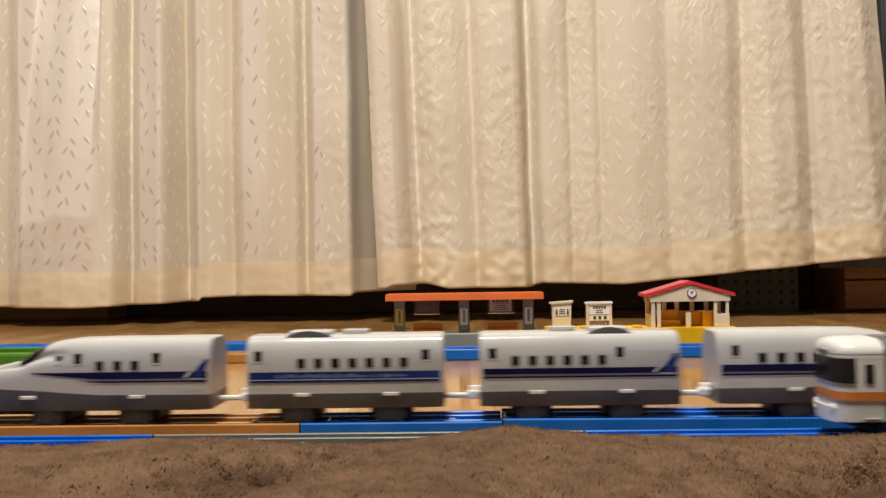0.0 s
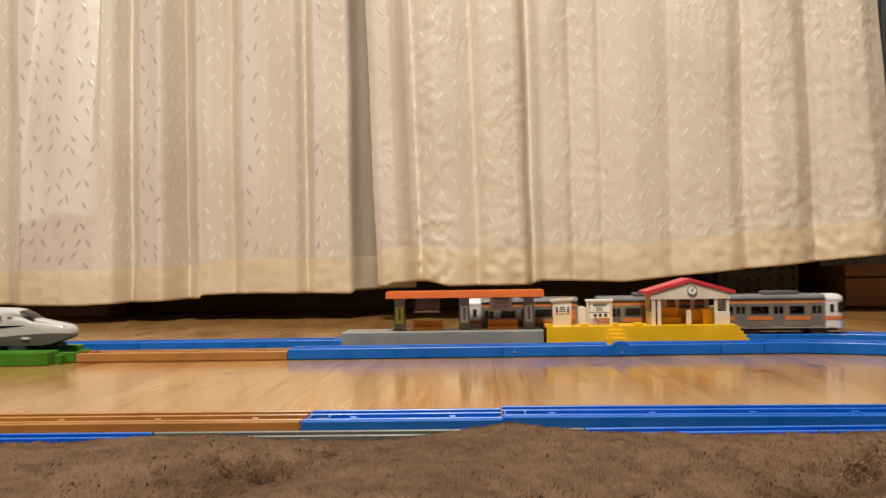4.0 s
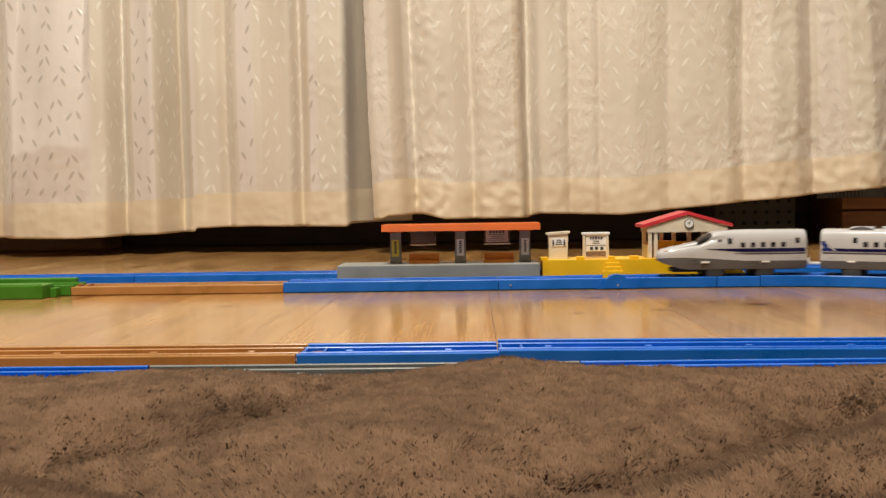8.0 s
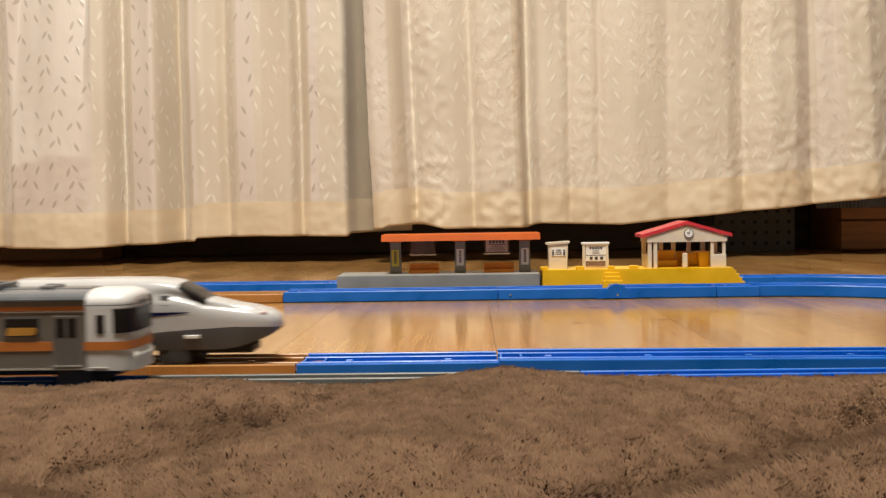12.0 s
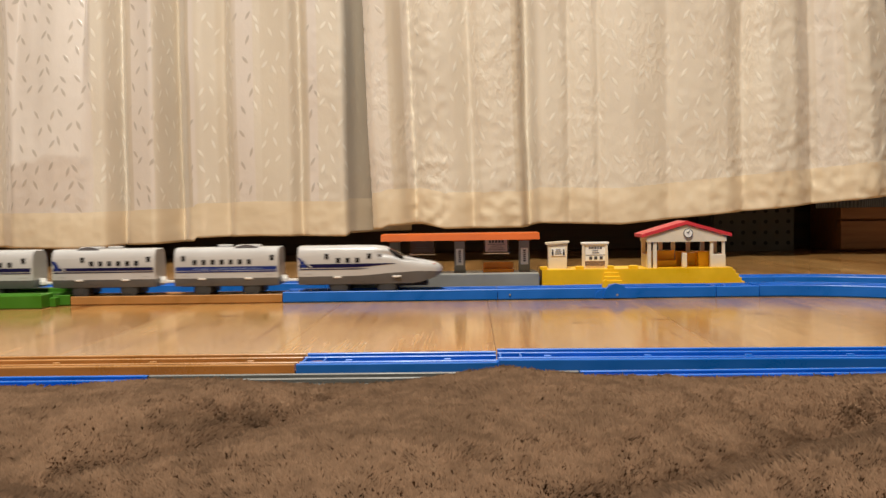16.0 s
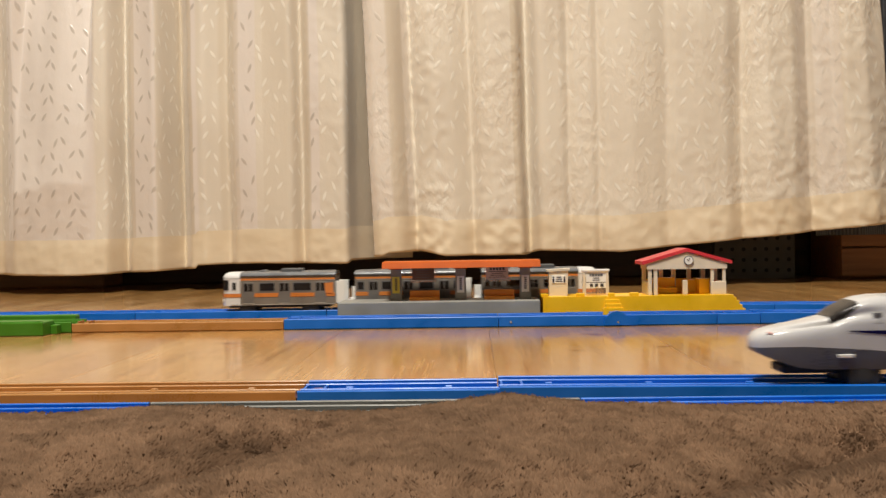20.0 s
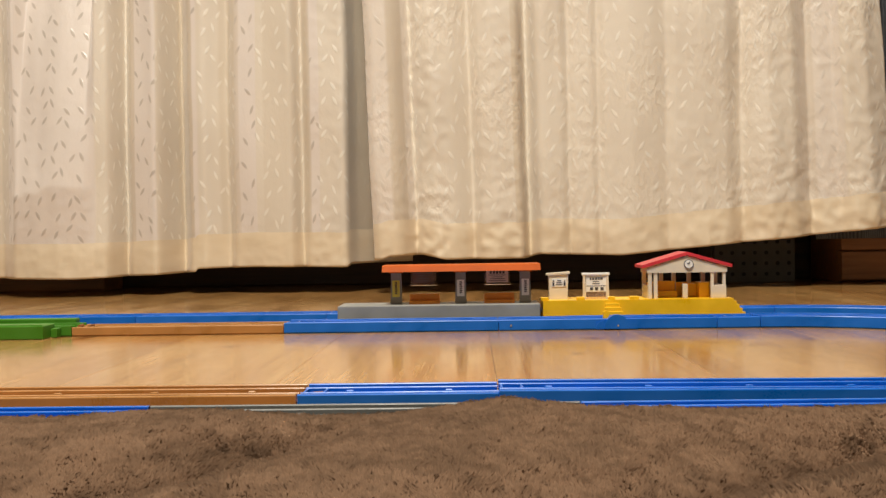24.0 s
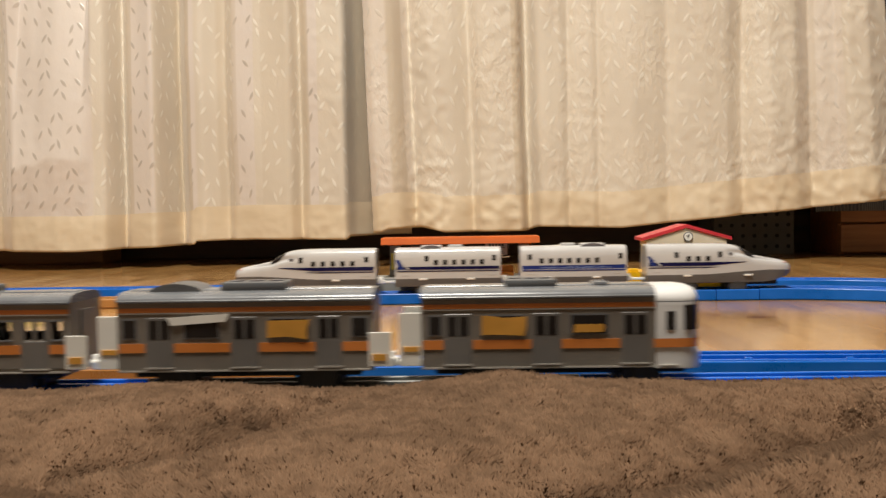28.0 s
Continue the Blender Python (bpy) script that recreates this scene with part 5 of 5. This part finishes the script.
        if not rounded:
            for k in range(3):
                xa = x0 + (x1 - x0) * (0.2 + 0.3 * k)
                part("grille", tube(bmesh.new(), (xa, 0, 0.0586 + h), "z", min(w, (x1 - x0) / 7) * 0.8, 0.0006, 16), SHIELD, u)
    # end walls
    rear = X(length)
    part("end_door", box(min(rear, rear - facing * 0.0006), max(rear, rear - facing * 0.0006), -0.006, 0.006, 0.0240, 0.0500, 0.0002, 1), DOOR_GREY, body)
    if cab:
        plan = ((0.0205, 0.0178), (0.0095, 0.0178), (0.0062, 0.0173), (0.0036, 0.0162), (0.0018, 0.0145), (0.0006, 0.0118), (0.0, 0.0080))
        tops = (0.0586, 0.0586, 0.0584, 0.0579, 0.0571, 0.0560, 0.0546)
        rings = []
        for (d, w), h in zip(plan, tops):
            ring = [(-w, 0.0212), (w, 0.0212), (w, 0.0520)] + [(w * math.copysign(abs(math.cos(a)) ** 0.6, math.cos(a)), 0.0520 + (h - 0.0520) * math.sin(a)) for a in np.linspace(0.15, math.pi - 0.15, 11)] + [(-w, 0.0520)]
            rings.append([(X(d), y, z) for y, z in ring])
        k = part("cab", loft(bmesh.new(), rings), CAB_WHITE, car, "white moulded driver's cab", True)

        def wrap(z0, z1, back, name, material, label, proud=0.0004):
            """A strip that follows the cab's round front from one flank to the other."""
            side = [(d, w) for d, w in plan if d < back]
            side = [(back, float(np.interp(back, [p[0] for p in plan[::-1]], [p[1] for p in plan[::-1]])))] + side
            line = [(d - proud * (1 - d / 0.02), w + proud) for d, w in side]
            line = [(d, -w) for d, w in line] + [(line[-1][0] - 0.0002, 0.0)] + [(d, w) for d, w in line[::-1]]
            return part(name, loft(bmesh.new(), [[(X(d), y, z0) for d, y in line], [(X(d), y, z1) for d, y in line]], closed=False, caps=False), material, k, label, True)

        wrap(0.0385, 0.0497, 0.0080, "windscreen", GLASS_DARK, "black windscreen round the cab's front")
        wrap(0.0307, 0.0347, 0.0215, "front_stripe", ORANGE_LINE, "orange stripe round the cab")
        wrap(0.0512, 0.0516, 0.0200, "seam_line", ROOF_BOX, "")
        wrap(0.0497, 0.0501, 0.0082, "rain_strip", PALE_LINE, "")
        for s in (-1, 1):
            part("front_lamp", tube(bmesh.new(), (X(0.0006), s * 0.0100, 0.0268), "x", 0.0020, 0.0024, 14), PAPER, k)
        part("destination_panel", box(*sorted((X(-0.0003), X(0.0012))), -0.006, 0.006, 0.0506, 0.0528, 0.0003), SHIELD, k)
        bump = [[(X(d), y * w, 0.0206 + (z - 0.0206) * (1 if d < 0.006 else 0.9)) for y, z in ((-1, 0.0206), (1, 0.0206), (1, 0.0272), (-1, 0.0272))] for d, w in ((0.0075, 0.0166), (0.0022, 0.0146), (0.0000, 0.0118), (-0.0014, 0.0080))]
        part("buffer", loft(bmesh.new(), bump), CAB_WHITE, k, "white rounded front skirt", True)
        a, b = spanx(0.0118, 0.0158)
        flank(k, a, b, 0.0385, 0.0470, "cab_window", GLASS_DARK, 0.0003, wall=0.0178)
        a, b = spanx(0.0108, 0.0188)
        flank(k, a, b, 0.0222, 0.0228, "cab_step", PALE_LINE, 0.0006, wall=0.0178)
    part("chassis", box(-f + 0.006, f - 0.006, -0.0130, 0.0130, 0.0186, 0.0216, 0.001), CHASSIS, car)
    axles = (0.28 * length, -0.28 * length)
    for x in axles:
        bogie(car, x)
        axle(car, x)
    return car, axles


L1, L2 = 0.1265, 0.118
D1 = [(0.0234, 0.0359), (0.0635, 0.0760), (0.1037, 0.1160)]
W1 = [(0.0425, 0.0583), (0.0800, 0.0990), (0.1178, 0.1228)]
D2 = [(0.0148, 0.0260), (0.0530, 0.0652), (0.0925, 0.1047)]
W2 = [(0.0030, 0.0095), (0.0300, 0.0470), (0.0712, 0.0866), (0.1095, 0.1152)]
local_a, AX_A = local_car("local_lead_car", "silver grey toy railcar with orange stripes, white cab leading", L1, True, D1, W1,
                          [(-1, 0.0787, 0.1000, 0.0368, 0.0462, 1.5, TAPE, "amber tape over a window"), (-1, 0.0435, 0.0575, 0.0380, 0.0418, 0, TAPE, "amber strip along a window"), (1, 0.1150, 0.1245, 0.0330, 0.0470, 0, ORANGE_LINE, "orange tape beside the car's end")],
                          [(0.064, 0.088, 0.009, 0.0030, ROOF_BOX, False), (0.040, 0.047, 0.007, 0.0016, ROOF_GREY, False)])
local_b, AX_B = local_car("local_middle_car", "silver grey toy railcar with peeling tape on its windows", L2, False, D2, W2,
                          [(-1, 0.0290, 0.0490, 0.0362, 0.0458, 2.0, TAPE, "amber tape over a window"), (-1, 0.0660, 0.0950, 0.0440, 0.0478, -4.0, PAPER, "slanted paper strip over a window")],
                          [(0.0415, 0.0720, 0.0095, 0.0036, ROOF_BOX, False), (0.080, 0.106, 0.0105, 0.0038, ROOF_BOX, True)])
local_c, _ = local_car("local_tail_car", "silver grey toy railcar with orange stripes, white cab trailing", L1, True, D1, W1,
                       [],
                       [(0.046, 0.084, 0.0095, 0.0034, ROOF_BOX, False)], -1, True)
for c, n, lab in ((local_a, L1, 1), (local_b, L2, 1)):
    coupling(c, -n / 2, 0.0225)
    tall = part("gangway_paper", box(-n / 2 - 0.0104, -n / 2 - 0.0004, -0.0150, -0.0142, 0.0228, 0.0474, 0.0003), PAPER, c, "white taped paper gangway")
    part("tape_patch", box(-n / 2 - 0.0090, -n / 2 - 0.0012, -0.0153, -0.0150, 0.0295, 0.0318), TAPE, tall, "amber tape patch")
    part("gangway_paper", box(-n / 2 - 0.0104, -n / 2 - 0.0004, 0.0142, 0.0150, 0.0228, 0.0474, 0.0003), PAPER, c, "white taped paper gangway")
for c, n in ((local_b, L2), (local_c, L1)):
    tag = part("gangway_tag", box(n / 2 - 0.0020, n / 2 + 0.0082, -0.0190, -0.0183, 0.0235, 0.0392, 0.0003), PAPER, c, "white paper tag taped to the car's end")
    part("tape_patch", box(n / 2 - 0.0006, n / 2 + 0.0062, -0.0193, -0.0190, 0.0262, 0.0292), TAPE, tag, "amber tape patch")


# ---- floorboards ----
def floor():
    t = thing("floor", pose(0, 0, 0), "honey-coloured wooden floorboards with a satin varnish", "floor", kind="structure")
    part("subfloor", box(-2.4, 2.2, -2.7, 2.02, -0.06, -0.0204), BASE_WOOD, t)
    wide = 0.1432
    rnd = random.Random(8)
    meshes = {}
    for i in range(33):
        x = -2.4 + 0.0 + i * wide + ((0.0145 + 2.4) % wide) - wide
        y, k = -2.7, 0
        while y < 2.0:
            n = rnd.choice((0.9, 1.2, 1.8))
            if k == 0:
                n = rnd.choice((0.5, 0.9, 1.4))
            if abs(x + 0.0) < 0.55 and y < 0.3 and y + n > 0.3:
                n = 3.2
            n = min(n, 2.016 - y)
            if n < 0.02:
                break
            key = round(n, 3)
            if key not in meshes:
                bm = box(0.0001, wide - 0.0001, 0.0001, n - 0.0001, -0.020, 0.0, 0.0002, 1)
                me = bpy.data.meshes.new("floorboard")
                bm.to_mesh(me)
                bm.free()
                me.materials.append(FLOOR)
                meshes[key] = me
            ob = new("floorboard", meshes[key])
            ob.location = (x, y, 0)
            ob.parent = t
            y, k = y + n, k + 1


floor()


# ---- what moves ----
EXPRESS_RUN = [0.5667, 0.715, 0.8594, 1.0019, 1.1421, 1.281, 1.4195, 1.5583, 1.6984, 1.8406, 1.9858, 2.1349, 2.2886, 2.444, 2.5901, 2.716, 2.8463, 2.9868, 3.1356, 3.2707, 3.4116, 3.558, 3.7054, 3.8575, 4.0065, 4.1576, 4.3087, 4.4572, 4.6011, 4.738, 4.8657, 4.9998, 5.1442, 5.2959, 5.4464, 5.5924, 5.7287, 5.8533, 5.9875, 6.1263, 6.2647, 6.3978, 6.5421, 6.6816, 6.826, 6.9737, 7.1234, 7.2735, 7.4226, 7.5692, 7.7119, 7.8491, 7.9795, 8.1091, 8.2501, 8.3989, 8.5558]
LOCAL_RUN = [1.2195, 1.342, 1.4639, 1.5846, 1.7035, 1.8201, 1.9337, 2.046, 2.1582, 2.272, 2.3888, 2.5101, 2.6373, 2.7718, 2.8884, 2.9926, 3.1036, 3.2203, 3.3418, 3.467, 3.5949, 3.7245, 3.8547, 3.9847, 4.1133, 4.2395, 4.3671, 4.4953, 4.6234, 4.7509, 4.877, 4.9996, 5.1194, 5.237, 5.353, 5.4681, 5.5827, 5.6977, 5.8135, 5.9307, 6.0501, 6.1688, 6.2885, 6.4076, 6.5263, 6.6449, 6.7636, 6.8826, 7.0022, 7.1225, 7.2439, 7.3666, 7.4908, 7.6167, 7.7445, 7.8746, 8.0031]


def run_at(run, t):
    """Metres run at a time, on a smooth curve through the half-second places."""
    u = min(max(t / 0.5, 0.0), len(run) - 1.0001)
    i = int(u)
    p0, p1, p2, p3 = (run[min(max(i + k, 0), len(run) - 1)] for k in (-1, 0, 1, 2))
    u -= i
    m1, m2 = (p2 - p0) / 2 if i else p2 - p1, (p3 - p1) / 2 if i < len(run) - 2 else p2 - p1
    return (2 * u**3 - 3 * u * u + 1) * p1 + (u**3 - 2 * u * u + u) * m1 + (3 * u * u - 2 * u**3) * p2 + (u**3 - u * u) * m2


def car_pose(loop, s_mid, reach):
    """A car whose two axles ride on the track, reach metres to either side of its middle."""
    (xa, ya), _ = loop.at(s_mid + reach)
    (xb, yb), _ = loop.at(s_mid - reach)
    far = min(1.0, max(0.0, ((ya + yb) / 2 - loop.yn - 0.1) / (loop.yf - loop.yn - 0.2)))
    return pose((xa + xb) / 2, (ya + yb) / 2, -loop.near_dip - (loop.dip - loop.near_dip) * far * far * (3 - 2 * far), 0, 0, math.degrees(math.atan2(ya - yb, xa - xb)))


def run_train(cars, loop, run):
    for car, behind, reach, flip in cars:
        rows = []
        for k in range(281):
            m = car_pose(loop, run_at(run, k / 10) - behind, reach)
            rows.append((k / 10, m @ pose(0, 0, 0, 0, 0, 180) if flip else m))
        walk(car, rows)
        for w in [o for o in car.children if o.name.startswith("axle")]:
            sign = -1 if flip else 1
            x, y, z = w.location
            turn = []
            for k in range(841):
                a = run_at(run, k / 30) / 0.0086
                turn.append((k / 30, Matrix.Translation((x, y, z)) @ Matrix.Rotation(sign * a, 4, "Y")))
            walk(w, turn)


def motions():
    gap = 0.0192
    mid = [LEAD / 2, LEAD + gap + MID / 2, LEAD + 2 * gap + MID * 1.5, LEAD + END / 2 + 3 * gap + 2 * MID]
    run_train([(lead, mid[0], 0.028, False), (band_car, mid[1], 0.0247, False), (logo_car, mid[2], 0.0247, False), (tail, mid[3], 0.028, True)], EXPRESS_LOOP, EXPRESS_RUN)
    g = 0.022
    mid = [L1 / 2, L1 + g + L2 / 2, L1 * 1.5 + 2 * g + L2]
    run_train([(local_a, mid[0], 0.28 * L1, False), (local_b, mid[1], 0.28 * L2, False), (local_c, mid[2], 0.28 * L1, False)], LOCAL_LOOP, LOCAL_RUN)


motions()
